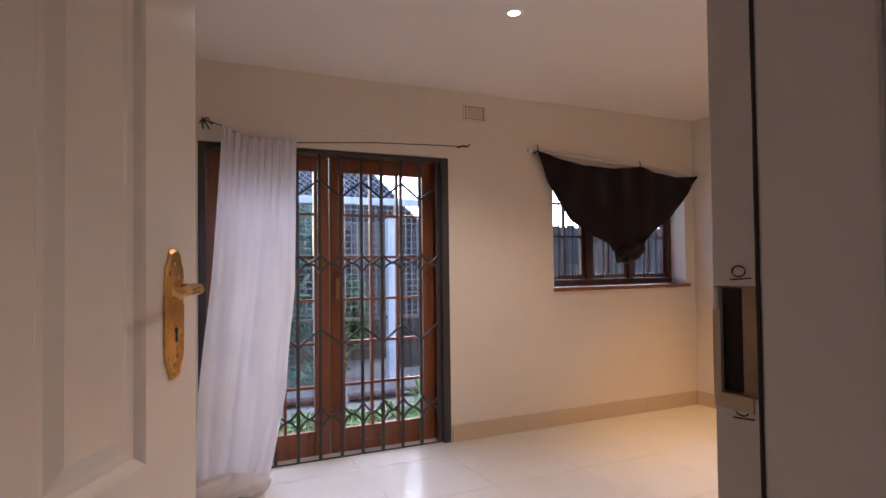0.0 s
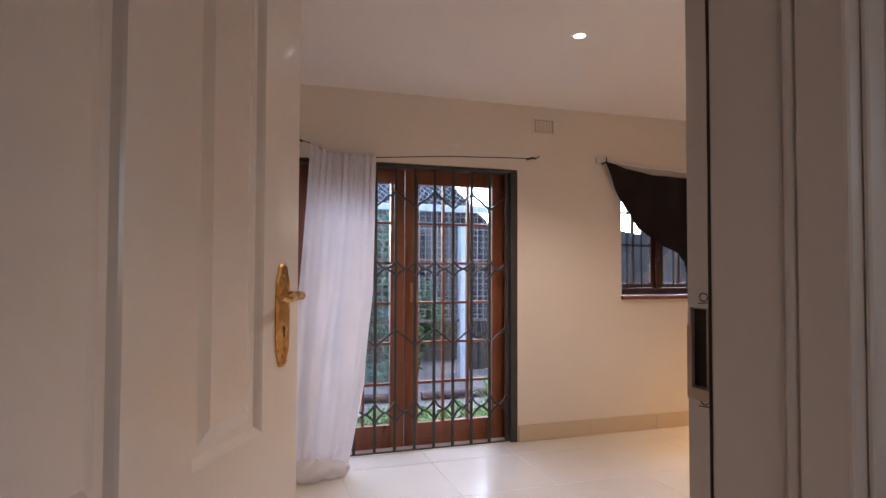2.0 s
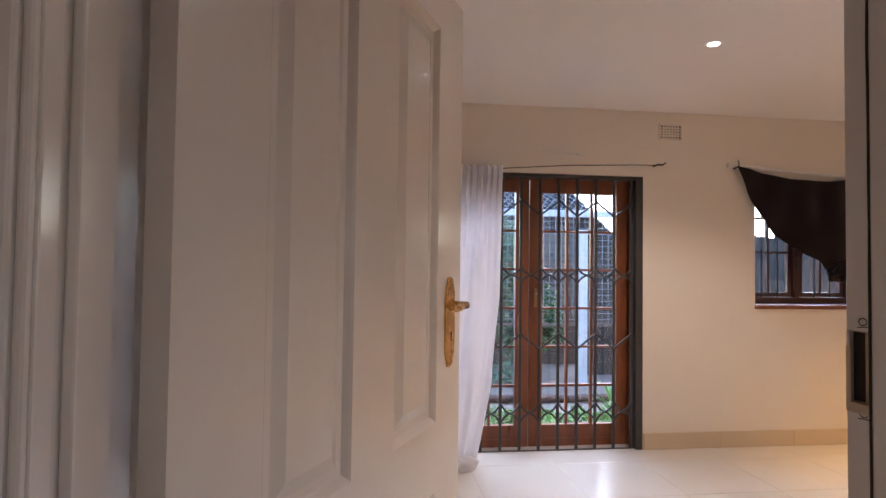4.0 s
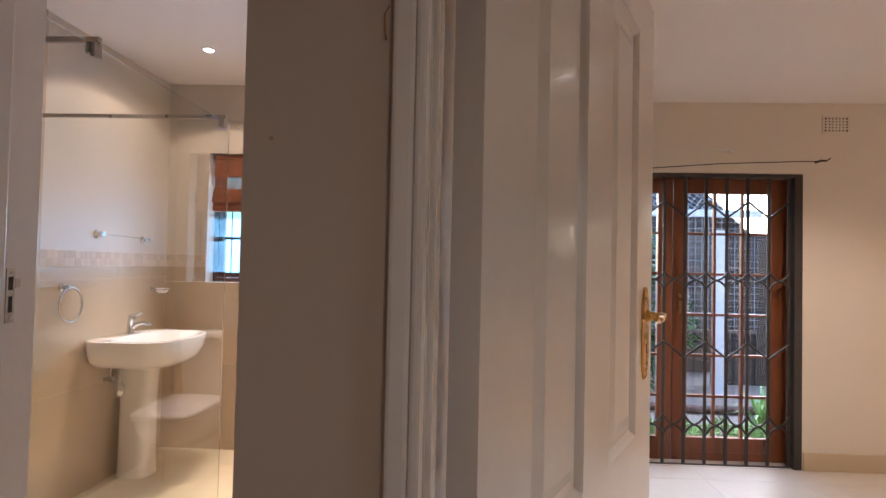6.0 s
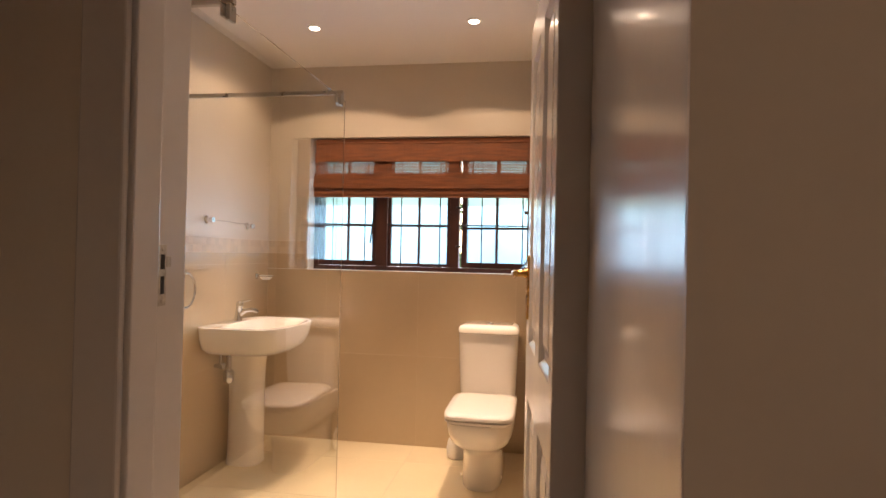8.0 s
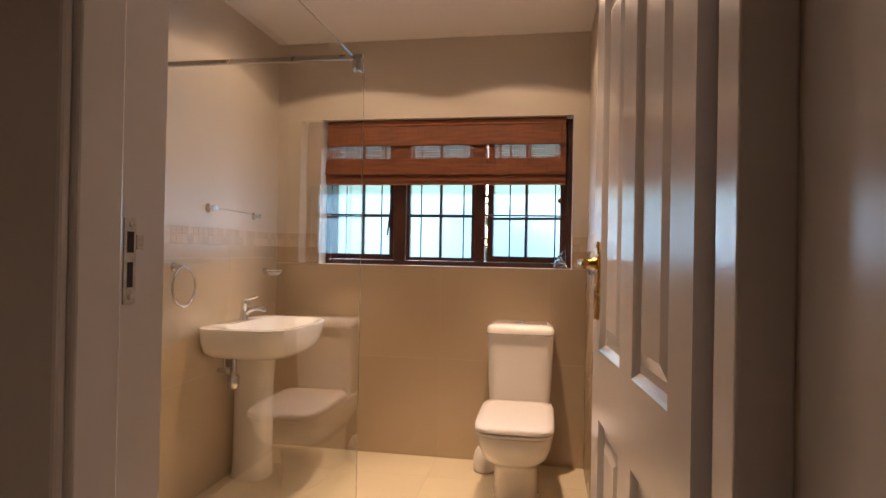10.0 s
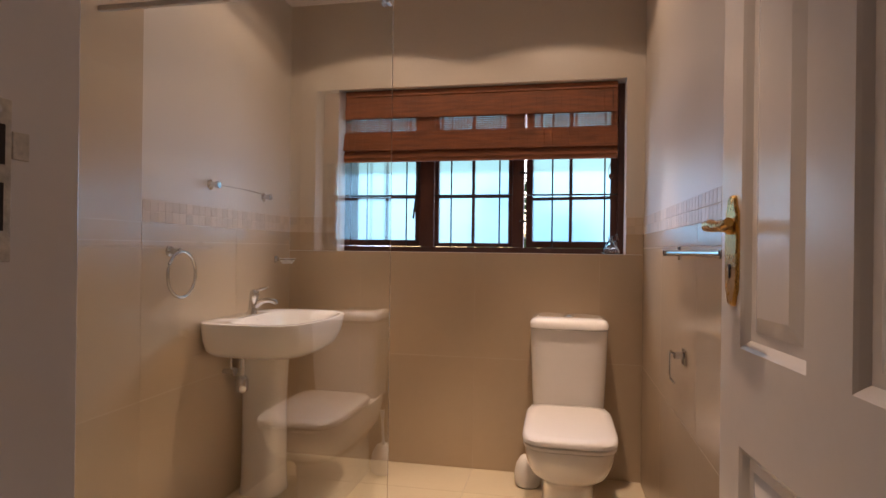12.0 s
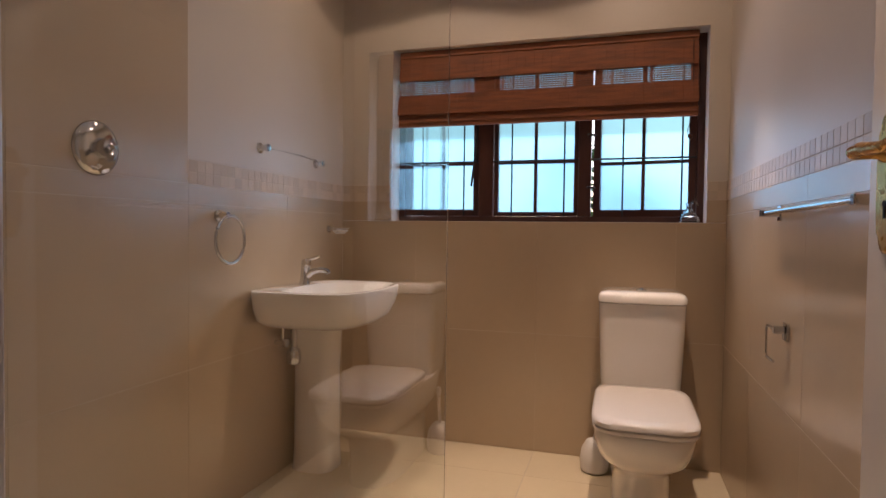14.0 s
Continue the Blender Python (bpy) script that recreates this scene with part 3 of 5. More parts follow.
# ---- windows ----
def sash(parent, x0, x1, z0, z1, y, rails, cols, wood, pane_mat, hinge=None, swing=0.0, bar=0.008, edge=0.036):
    """One casement with glazing bars and panes, swung about a hinge line where it stands open."""
    turn = Matrix.Identity(4)
    if hinge is not None:
        turn = Matrix.Translation((hinge, y, 0)) @ Matrix.Rotation(radians(swing), 4, "Z") @ Matrix.Translation((-hinge, -y, 0))

    def put(pname, bm, m, up, lab=""):
        bmesh.ops.transform(bm, verts=bm.verts, matrix=turn)
        return part(pname, bm, m, up, lab)

    s = put("sash_frame", boxes((x0, y, z0, x0 + edge, y + 0.04, z1), (x1 - edge, y, z0, x1, y + 0.04, z1), (x0 + edge, y, z0, x1 - edge, y + 0.04, z0 + edge), (x0 + edge, y, z1 - edge, x1 - edge, y + 0.04, z1)), wood, parent)
    gx = [x0 + edge + (x1 - x0 - 2 * edge) * i / cols for i in range(cols + 1)]
    gz = [z0 + edge] + rails + [z1 - edge]
    for x in gx[1:-1]:
        put("glazing_bar", boxes((x - bar, y + 0.004, z0 + edge, x + bar, y + 0.036, z1 - edge)), wood, s)
    for z in rails:
        put("glazing_bar", boxes((x0 + edge, y + 0.005, z - bar, x1 - edge, y + 0.035, z + bar)), wood, s)
    for xa, xb in zip(gx, gx[1:]):
        for za, zb in zip(gz, gz[1:]):
            p = put("pane", boxes((xa, y + 0.018, za, xb, y + 0.022, zb)), pane_mat, s)
            p.visible_shadow = False
    return s


bw = thing("window_bathroom", "dark-stained timber window with obscure glass, two casements ajar", "window", (-1.07, 4.33, BZ0), kind="structure")
YB = 4.33
part("window_frame", boxes((BX0, YB - 0.02, BZ0, BX0 + 0.032, YB + 0.05, BZ1), (BX1 - 0.032, YB - 0.02, BZ0, BX1, YB + 0.05, BZ1), (BX0 + 0.032, YB - 0.02, BZ0, BX1 - 0.032, YB + 0.05, BZ0 + 0.03), (BX0 + 0.032, YB - 0.02, BZ1 - 0.035, BX1 - 0.032, YB + 0.05, BZ1)), DARKWOOD, bw)
part("mullion", boxes((-1.405, YB - 0.022, BZ0 + 0.03, -1.325, YB + 0.05, BZ1 - 0.035), bev=0.003), DARKWOOD, bw)
part("mullion", boxes((-0.875, YB - 0.022, BZ0 + 0.03, -0.812, YB + 0.05, BZ1 - 0.035), bev=0.003), DARKWOOD, bw)
sash(bw, -1.836, -1.407, BZ0 + 0.032, BZ1 - 0.037, YB, [1.50, 1.80], 2, DARKWOOD, FROST, hinge=-1.836, swing=3)
sash(bw, -1.323, -0.877, BZ0 + 0.032, BZ1 - 0.037, YB + 0.001, [1.50, 1.80], 2, DARKWOOD, FROST, edge=0.022)
sash(bw, -0.810, -0.309, BZ0 + 0.032, BZ1 - 0.037, YB, [1.49, 1.80], 2, DARKWOOD, FROST, hinge=-0.309, swing=-9)
for i, x in enumerate([-1.735, -1.49, -1.225, -0.948, -0.655, -0.375]):
    bm = bmesh.new()
    tube(bm, [(x, YB - 0.008, BZ0 + 0.03), (x, YB - 0.008, BZ1 - 0.035)], 0.0045, 8)
    part("burglar_bar", bm, BLACKSTEEL, bw)
bm = bmesh.new()
for xa, xb in ((BX0 + 0.03, -1.405), (-1.325, -0.875), (-0.812, BX1 - 0.03)):
    tube(bm, [(xa, YB - 0.014, 1.505), (xb, YB - 0.014, 1.505)], 0.005, 8)
part("burglar_bar", bm, BLACKSTEEL, bw)
bm = bmesh.new()
tube(bm, [(-1.412, YB - 0.03, 1.68), (-1.418, YB - 0.045, 1.55), (-1.438, YB - 0.05, 1.37)], 0.006, 8)
box(bm, -1.42, YB - 0.03, 1.67, -1.405, YB - 0.02, 1.7)
part("casement_stay", bm, BLACKSTEEL, bw, "black iron casement stay")
bm = bmesh.new()
tube(bm, [(-0.83, YB - 0.024, 1.36), (-0.82, YB - 0.05, 1.36), (-0.79, YB - 0.05, 1.355)], 0.006, 8)
part("window_catch", bm, BLACKSTEEL, bw)
bm = bmesh.new()
tube(bm, [(-0.83, YB - 0.024, 1.63), (-0.82, YB - 0.045, 1.63), (-0.79, YB - 0.045, 1.62)], 0.006, 8)
part("window_catch", bm, BLACKSTEEL, bw)

ww = thing("window_bedroom", "dark-stained timber casement window with a wooden sill", "window", (3.88, 4.38, WZ0), kind="structure")
YW = 4.38
part("window_frame", boxes((WX0, YW - 0.02, WZ0 + 0.02, WX0 + 0.04, YW + 0.05, WZ1), (WX1 - 0.04, YW - 0.02, WZ0 + 0.02, WX1, YW + 0.05, WZ1), (WX0 + 0.04, YW - 0.02, WZ0 + 0.02, WX1 - 0.04, YW + 0.05, WZ0 + 0.07), (WX0 + 0.04, YW - 0.02, WZ1 - 0.04, WX1 - 0.04, YW + 0.05, WZ1)), DARKWOOD, ww)
part("window_sill", boxes((WX0 - 0.005, 4.17, WZ0 - 0.012, WX1 + 0.03, YW - 0.018, WZ0 + 0.018), bev=0.004), WOOD, ww, "red-brown wooden sill")
for xa in (3.635, 4.09):
    part("mullion", boxes((xa, YW - 0.022, WZ0 + 0.07, xa + 0.05, YW + 0.05, WZ1 - 0.04), bev=0.003), DARKWOOD, ww)
for xa, xb in ((WX0 + 0.042, 3.633), (3.687, 4.088), (4.142, WX1 - 0.042)):
    sash(ww, xa, xb, WZ0 + 0.072, WZ1 - 0.042, YW, [1.47, 1.74], 2, DARKWOOD, CLEAR)
    for k in (0.33, 0.67):
        bm = bmesh.new()
        x = xa + (xb - xa) * k
        tube(bm, [(x, YW - 0.01, WZ0 + 0.07), (x, YW - 0.01, WZ1 - 0.04)], 0.005, 8)
        part("burglar_bar", bm, BLACKSTEEL, ww)
bm = bmesh.new()
tube(bm, [(3.655, YW - 0.024, 1.34), (3.65, YW - 0.05, 1.36), (3.64, YW - 0.052, 1.43)], 0.006, 8)
part("casement_stay", bm, BLACKSTEEL, ww)


# ---- bedroom things ----
def lerp_table(table, x):
    for (x0, z0), (x1, z1) in zip(table, table[1:]):
        if x <= x1:
            k = (x - x0) / (x1 - x0)
            return z0 + (z1 - z0) * max(k, 0)
    return table[-1][1]


def grid_sheet(nu, nv, place):
    bm = bmesh.new()
    g = [[bm.verts.new(place(i / nu, j / nv)) for i in range(nu + 1)] for j in range(nv + 1)]
    for j in range(nv):
        for i in range(nu):
            bm.faces.new((g[j][i], g[j][i + 1], g[j + 1][i + 1], g[j + 1][i]))
    return bm


def curtain_place(u, v):
    """v 0 at the cord, 1 on the floor."""
    left = lerp_table([(0, 0.765), (0.45, 0.70), (0.75, 0.635), (1, 0.60)], v)
    right = lerp_table([(0, 1.195), (0.45, 1.175), (0.75, 1.12), (0.93, 1.03), (1, 0.985)], v)
    top = lerp_table([(0, 2.098), (0.14, 2.062), (0.34, 2.03), (1, 2.033)], u)
    ph = u * 2 * math.pi
    gather = 0.011 * math.sin(ph * 9 + 1.5 * math.sin(3 * v)) * max(0, 1 - 1.5 * v) + 0.006 * math.sin(ph * 21 + 4 * v) * max(0, 1 - 4 * v)
    fold = 0.030 * math.sin(ph * 2.3 + 2.0 * v + 0.6 * math.sin(5 * v)) * (0.15 + v) + 0.016 * math.sin(ph * 4.3 - 2.5 * v) * v + 0.030 * noise.noise(Vector((u * 11, v * 1.4, 2.7))) * (0.3 + v)
    bulge = -0.08 * v - 0.12 * max(0, v - 0.7) / 0.3 * (0.5 + 0.5 * math.sin(math.pi * u))
    x = left + (right - left) * u + 0.010 * math.sin(7 * v + ph * 2) * v
    z = top - 0.006 * math.sin(ph * 9) * (1 - v) - v * (top - 0.014) + 0.03 * max(0, v - 0.9) / 0.1 * max(0, math.sin(ph * 2.5))
    crease = noise.noise(Vector((u * 7, v * 6, 0.3))) * 0.016 * (0.2 + v)
    return Vector((x, 4.09 + gather + fold + bulge + crease, max(z, 0.012)))


curtain = part("curtain", grid_sheet(110, 90, curtain_place), SHEET, None, "", 180)
curtain.modifiers.new("thickness", "SOLIDIFY").thickness = 0.0025
tagged(curtain, "thin white cotton curtain gathered on a cord, trailing on the floor", "curtain")


def pile_place(u, v):
    a, b = u * 2 * math.pi, v * math.pi
    r = 1 + 0.25 * noise.noise(Vector((3 * math.cos(a), 3 * math.sin(a), 4 * v))) + 0.12 * math.sin(5 * a + 6 * v)
    return Vector((0.79 + 0.185 * r * math.sin(b) * math.cos(a), 3.87 + 0.10 * r * math.sin(b) * math.sin(a), max(0.05 + 0.065 * r * math.cos(b), 0.006)))


pile = part("trailing_hem", grid_sheet(48, 22, pile_place), SHEET, curtain, "", 180)

bm = bmesh.new()
tube(bm, [(0.66, 4.14, 2.125), (0.76, 4.115, 2.092), (0.92, 4.115, 2.018), (1.2, 4.115, 2.022), (1.7, 4.11, 2.060), (2.2, 4.13, 2.083), (2.39, 4.16, 2.093), (2.445, 4.19, 2.106)], 0.0033, 8)
cord = tagged(part("cord_line", bm, CORD, None, "", True), "black cord strung across above the doors", "cord")
bm = bmesh.new()
for k in range(6):
    a = k * 1.05
    tube(bm, [(0.662, 4.155, 2.118), (0.668 + 0.02 * math.cos(a), 4.14, 2.118 + 0.02 * math.sin(a)), (0.68 + 0.035 * math.cos(a), 4.145, 2.10 + 0.035 * math.sin(a))], 0.005, 6)
tube(bm, [(0.66, 4.199, 2.12), (0.66, 4.15, 2.12)], 0.004, 8)
part("knot", bm, CORD, cord, "tied knot on a nail")
bm = bmesh.new()
tube(bm, [(2.445, 4.199, 2.108), (2.445, 4.175, 2.108), (2.45, 4.165, 2.115)], 0.004, 8)
tube(bm, [(2.34, 4.15, 2.082), (2.38, 4.15, 2.096), (2.42, 4.16, 2.096)], 0.007, 8)
part("hook", bm, CORD, cord)
bm = bmesh.new()
tube(bm, [(1.45, 4.198, 2.185), (1.70, 4.193, 2.166), (1.785, 4.188, 2.158)], 0.004, 8)
box(bm, 1.775, 4.17, 2.150, 1.82, 4.2, 2.165, bev=0.003)
tagged(part("curtain_bracket", bm, PLASTIC), "broken white curtain bracket on the wall", "bracket")

TOP = [(3.016, 2.107), (3.2, 2.06), (3.45, 2.02), (3.75, 2.01), (4.028, 2.04), (4.2, 2.0), (4.45, 1.975), (4.706, 2.0)]
BOT = [(3.016, 2.085), (3.09, 1.92), (3.17, 1.74), (3.3, 1.585), (3.5, 1.45), (3.64, 1.40), (3.70, 1.33), (3.82, 1.30), (3.95, 1.32), (4.0, 1.40), (4.08, 1.475), (4.3, 1.62), (4.46, 1.74), (4.6, 1.90), (4.706, 1.985)]


def cloth_place(u, v):
    x = 3.016 + 1.69 * u
    t, b = lerp_table(TOP, x), lerp_table(BOT, x)
    z = t + (b - t) * v
    d = math.hypot(x - 3.016, (z - 2.1))
    e = math.hypot(x - 4.706, (z - 2.0))
    y = 4.15 - 0.05 * math.sin(math.pi * u) * (0.4 + v) + 0.010 * math.sin(16 * (z - 2.1 + 0.3 * abs(x - 4.03))) * v + 0.006 * math.sin(13 * (d - e)) + 0.018 * noise.noise(Vector((x * 5, z * 5, 2)))
    return Vector((x, y, z))


black = part("black_cloth", grid_sheet(90, 40, cloth_place), BLACK, None, "", 180)
black.modifiers.new("thickness", "SOLIDIFY").thickness = 0.002
tagged(black, "black cloth pinned over the window, its end knotted", "cloth")


def knot_place(u, v):
    a, b = u * 2 * math.pi, v * math.pi
    r = 1 + 0.3 * noise.noise(Vector((3 * math.cos(a), 3 * math.sin(a), 5 * v))) + 0.14 * math.sin(4 * a + 9 * v)
    return Vector((3.83 + 0.13 * r * math.sin(b) * math.cos(a) + 0.05 * math.cos(b), 4.07 + 0.05 * r * math.sin(b) * math.sin(a), 1.33 + 0.08 * r * math.cos(b) - 0.15 * (0.05 * math.cos(b))))


part("knotted_end", grid_sheet(40, 20, knot_place), BLACK, black, "", 180)
for x, z in ((3.016, 2.10), (4.03, 2.04), (4.706, 1.99)):
    bm = bmesh.new()
    tube(bm, [(x, 4.199, z - 0.005), (x, 4.16, z), (x + 0.004, 4.14, z + 0.012), (x - 0.008, 4.135, z + 0.05)], 0.006, 8, 0.5)
    part("tie", bm, BLACK, black)
track = thing("curtain_track", "white curtain rail above the bedroom window", "curtain rail", (3.85, 4.18, 2.07))
bm = bmesh.new()
tube(bm, [(2.965, 4.178, 2.118), (3.8, 4.178, 2.068), (4.69, 4.178, 2.005)], 0.009, 8)
part("rail", bm, PLASTIC, track, "", True)
for x, z in ((2.97, 2.115), (4.66, 2.005)):
    part("bracket", boxes((x - 0.015, 4.168, z - 0.018, x + 0.015, 4.2, z + 0.018), bev=0.004), PLASTIC, track)

vent = thing("air_vent", "cream painted cast air brick with square holes", "air vent", (2.50, 4.19, 2.35))
VX0, VX1, VZ0, VZ1 = 2.412, 2.596, 2.290, 2.415
part("backing", boxes((VX0 + 0.01, 4.197, VZ0 + 0.01, VX1 - 0.01, 4.1995, VZ1 - 0.01)), HOLE, vent)
rows = [(VX0, 4.188, VZ0, VX1, 4.1999, VZ0 + 0.014), (VX0, 4.188, VZ1 - 0.014, VX1, 4.1999, VZ1), (VX0, 4.188, VZ0 + 0.014, VX0 + 0.012, 4.1999, VZ1 - 0.014), (VX1 - 0.012, 4.188, VZ0 + 0.014, VX1, 4.1999, VZ1 - 0.014)]
part("frame", boxes(*rows), PAINT, vent)
for i in range(1, 7):
    x = VX0 + 0.012 + (VX1 - VX0 - 0.024) * i / 7
    part("slat", boxes((x - 0.0056, 4.190, VZ0 + 0.014, x + 0.0056, 4.1968, VZ1 - 0.014)), PAINT, vent)
for i in range(1, 5):
    z = VZ0 + 0.014 + (VZ1 - VZ0 - 0.028) * i / 5
    part("slat", boxes((VX0 + 0.012, 4.1905, z - 0.0047, VX1 - 0.012, 4.1969, z + 0.0047)), PAINT, vent)


def downlight(x, y, z):
    lamp = thing("downlight", "round white recessed ceiling downlight, switched on", "ceiling light", (x, y, z), group="ceiling downlights")
    bm = bmesh.new()
    lathe(bm, [(0.0275, -0.001), (0.030, -0.005), (0.041, -0.0045), (0.044, 0.0), (0.044, 0.001)], pose(x, y, z), 28)
    part("rim", bm, PLASTIC, lamp, "white rim", True)
    bm = bmesh.new()
    lathe(bm, [(0.028, -0.0045), (0.025, -0.007), (0.012, -0.0095), (0.0, -0.010)], pose(x, y, z), 24)
    part("lamp_glass", bm, LENS, lamp, "lit lamp glass", True)


for x, y in BED_LIGHTS:
    downlight(x, y, CEIL_BED)
# includes a fitting for the guessed third lamp, out of view
for x, y in BATH_LIGHTS:
    downlight(x, y, CEIL_BATH)
# fitting for the added, unseen hall lamp
for x, y in HALL_FILL_LIGHTS:
    downlight(x, y, 2.5)
# small paint mark and hook on the wall's end
bm = bmesh.new()
tube(bm, [(-0.055, 0.592, 1.538), (-0.055, 0.585, 1.540), (-0.056, 0.584, 1.558), (-0.052, 0.585, 1.565)], 0.0008, 6)
tagged(part("wall_nail", bm, TARNISH), "thin bent nail in the wall", "nail")
bm = bmesh.new()
lathe(bm, [(0.0022, 0), (0.0018, 0.0008), (0.0, 0.001)], pose(-0.158, 0.5922, 1.447, 90, 0, 0), 10)
tagged(part("wall_plug", bm, WORN), "small screw hole in the wall", "screw hole")


# ---- bathroom things ----
# toilet: close-coupled, against the outer wall
TX = -0.562
toilet = thing("toilet", "white ceramic close-coupled toilet with its lid closed", "toilet", (TX, 3.75, 0.0))


def bowl_ring(z, half, y0, y1, power=2.7):
    return oval(TX, (y0 + y1) / 2, z, half, (y1 - y0) / 2, power, 44, 1.6)


part("bowl", loft([bowl_ring(0.0, 0.118, 3.51, 4.12), bowl_ring(0.02, 0.120, 3.505, 4.12), bowl_ring(0.10, 0.117, 3.51, 4.12), bowl_ring(0.19, 0.120, 3.50, 4.12), bowl_ring(0.225, 0.132, 3.47, 4.13), bowl_ring(0.255, 0.154, 3.41, 4.13, 3.0), bowl_ring(0.29, 0.173, 3.355, 4.13, 3.4), bowl_ring(0.34, 0.184, 3.322, 4.13, 3.8), bowl_ring(0.405, 0.188, 3.311, 4.13, 4.2), bowl_ring(0.412, 0.184, 3.315, 4.125, 4.2)]), CERAMIC, toilet, "", 50)
part("seat", loft([bowl_ring(0.414, 0.184, 3.312, 3.85, 4.8), bowl_ring(0.418, 0.189, 3.306, 3.855, 4.8), bowl_ring(0.428, 0.189, 3.306, 3.855, 4.8), bowl_ring(0.431, 0.184, 3.312, 3.85, 4.8)]), SEATP, toilet, "", 50)
part("seat_lid", loft([bowl_ring(0.434, 0.186, 3.310, 3.86, 4.8), bowl_ring(0.438, 0.191, 3.303, 3.862, 4.8), bowl_ring(0.452, 0.190, 3.304, 3.862, 4.8), bowl_ring(0.461, 0.180, 3.316, 3.855, 4.8), bowl_ring(0.464, 0.15, 3.36, 3.83, 3.8)]), SEATP, toilet, "glossy white seat lid", 50)
for s in (-1, 1):
    bm = bmesh.new()
    tube(bm, [(TX + s * 0.10, 3.875, 0.445), (TX + s * 0.055, 3.875, 0.445)], 0.012, 12)
    part("lid_hinge", bm, SEATP, toilet, "", True)


def tank_ring(z, half, y0, power=7):
    return oval(TX, (y0 + 4.188) / 2, z, half, (4.188 - y0) / 2, power, 44)


part("cistern", loft([tank_ring(0.400, 0.170, 3.93), tank_ring(0.46, 0.175, 3.925), tank_ring(0.60, 0.181, 3.915), tank_ring(0.80, 0.187, 3.905), tank_ring(0.812, 0.187, 3.905)]), CERAMIC, toilet, "", 50)
part("cistern_lid", loft([tank_ring(0.814, 0.186, 3.900), tank_ring(0.820, 0.191, 3.892), tank_ring(0.840, 0.191, 3.892), tank_ring(0.858, 0.180, 3.905), tank_ring(0.865, 0.150, 3.94)]), CERAMIC, toilet, "", 50)
bm = bmesh.new()
lathe(bm, [(0.024, 0.0), (0.024, 0.006), (0.019, 0.009), (0.018, 0.007), (0.0, 0.008)], pose(TX, 4.045, 0.863), 24)
part("flush_button", bm, CHROME, toilet, "chrome flush button", True)
for s in (-1, 1):
    bm = bmesh.new()
    lathe(bm, [(0.009, 0), (0.008, 0.004), (0.0, 0.006)], pose(TX + s * 0.1125, 3.62, 0.05, 0, s * 90, 0), 12)
    part("bolt_cap", bm, PLASTIC, toilet)

# lavatory brush beside it
brush = thing("toilet_brush", "white plastic toilet brush in a round holder", "toilet brush", (-0.757, 4.03, 0.0))
bm = bmesh.new()
lathe(bm, [(0.05, 0.0), (0.062, 0.01), (0.068, 0.06), (0.060, 0.11), (0.040, 0.145), (0.032, 0.15)], pose(-0.757, 4.03, 0), 24)
part("holder", bm, PLASTIC, brush, "", True)
bm = bmesh.new()
tube(bm, [(-0.757, 4.03, 0.145), (-0.750, 4.035, 0.22), (-0.746, 4.037, 0.30)], 0.0085, 10)
tube(bm, [(-0.746, 4.037, 0.29), (-0.745, 4.037, 0.33)], 0.012, 10)
part("handle", bm, PLASTIC, brush, "", True)

# pedestal basin on the west wall
BY, BZ = 3.585, 0.868
basin = thing("pedestal_basin", "white ceramic wash basin on a tall pedestal", "basin", (-2.0, BY, 0.0))


def basin_ring(z, x0, x1, half, power=4.6):
    cx = (x0 + x1) / 2
    row = []
    for p in oval(0, 0, z, half, (x1 - x0) / 2, power, 56, 1.0):
        bow = 0.045 * (1 - (p.x / half) ** 2) if p.y > 0 else 0.0
        row.append(Vector((cx + p.y + bow * (p.y / ((x1 - x0) / 2)), BY + p.x, z)))
    return row


W = -2.160
part("bowl", loft([basin_ring(0.694, W, -1.86, 0.14), basin_ring(0.699, W, -1.80, 0.20), basin_ring(0.712, W, -1.762, 0.252), basin_ring(0.742, W, -1.727, 0.306), basin_ring(0.79, W, -1.706, 0.337), basin_ring(0.855, W, -1.695, 0.352), basin_ring(BZ, W, -1.697, 0.351), basin_ring(BZ + 0.003, W + 0.01, -1.706, 0.342), basin_ring(BZ + 0.001, W + 0.12, -1.722, 0.300), basin_ring(BZ - 0.012, W + 0.13, -1.735, 0.272), basin_ring(BZ - 0.06, W + 0.15, -1.765, 0.21), basin_ring(BZ - 0.11, W + 0.19, -1.83, 0.13), basin_ring(BZ - 0.12, W + 0.22, -1.89, 0.05)]), CERAMIC, basin, "", 50)


def ped_ring(z, w, d):
    return [Vector((-2.036 + p.y, BY + 0.10 + p.x, z)) for p in oval(0, 0, z, w, d, 3.0, 36)]


part("pedestal", loft([ped_ring(0.0, 0.101, 0.106), ped_ring(0.012, 0.102, 0.107), ped_ring(0.03, 0.098, 0.103), ped_ring(0.12, 0.094, 0.100), ped_ring(0.45, 0.091, 0.098), ped_ring(0.62, 0.094, 0.106), ped_ring(0.70, 0.102, 0.118)]), CERAMIC, basin, "", 50)
bm = bmesh.new()
lathe(bm, [(0.007, 0), (0.007, 0.002)], pose(-2.028, BY, 0.845, 0, 75, 0), 14)
part("overflow_hole", bm, HOLE, basin)
bm = bmesh.new()
lathe(bm, [(0.022, 0), (0.022, 0.003), (0.012, 0.005)], pose(-1.92, BY, 0.7485), 20)
part("drain", bm, CHROME, basin)

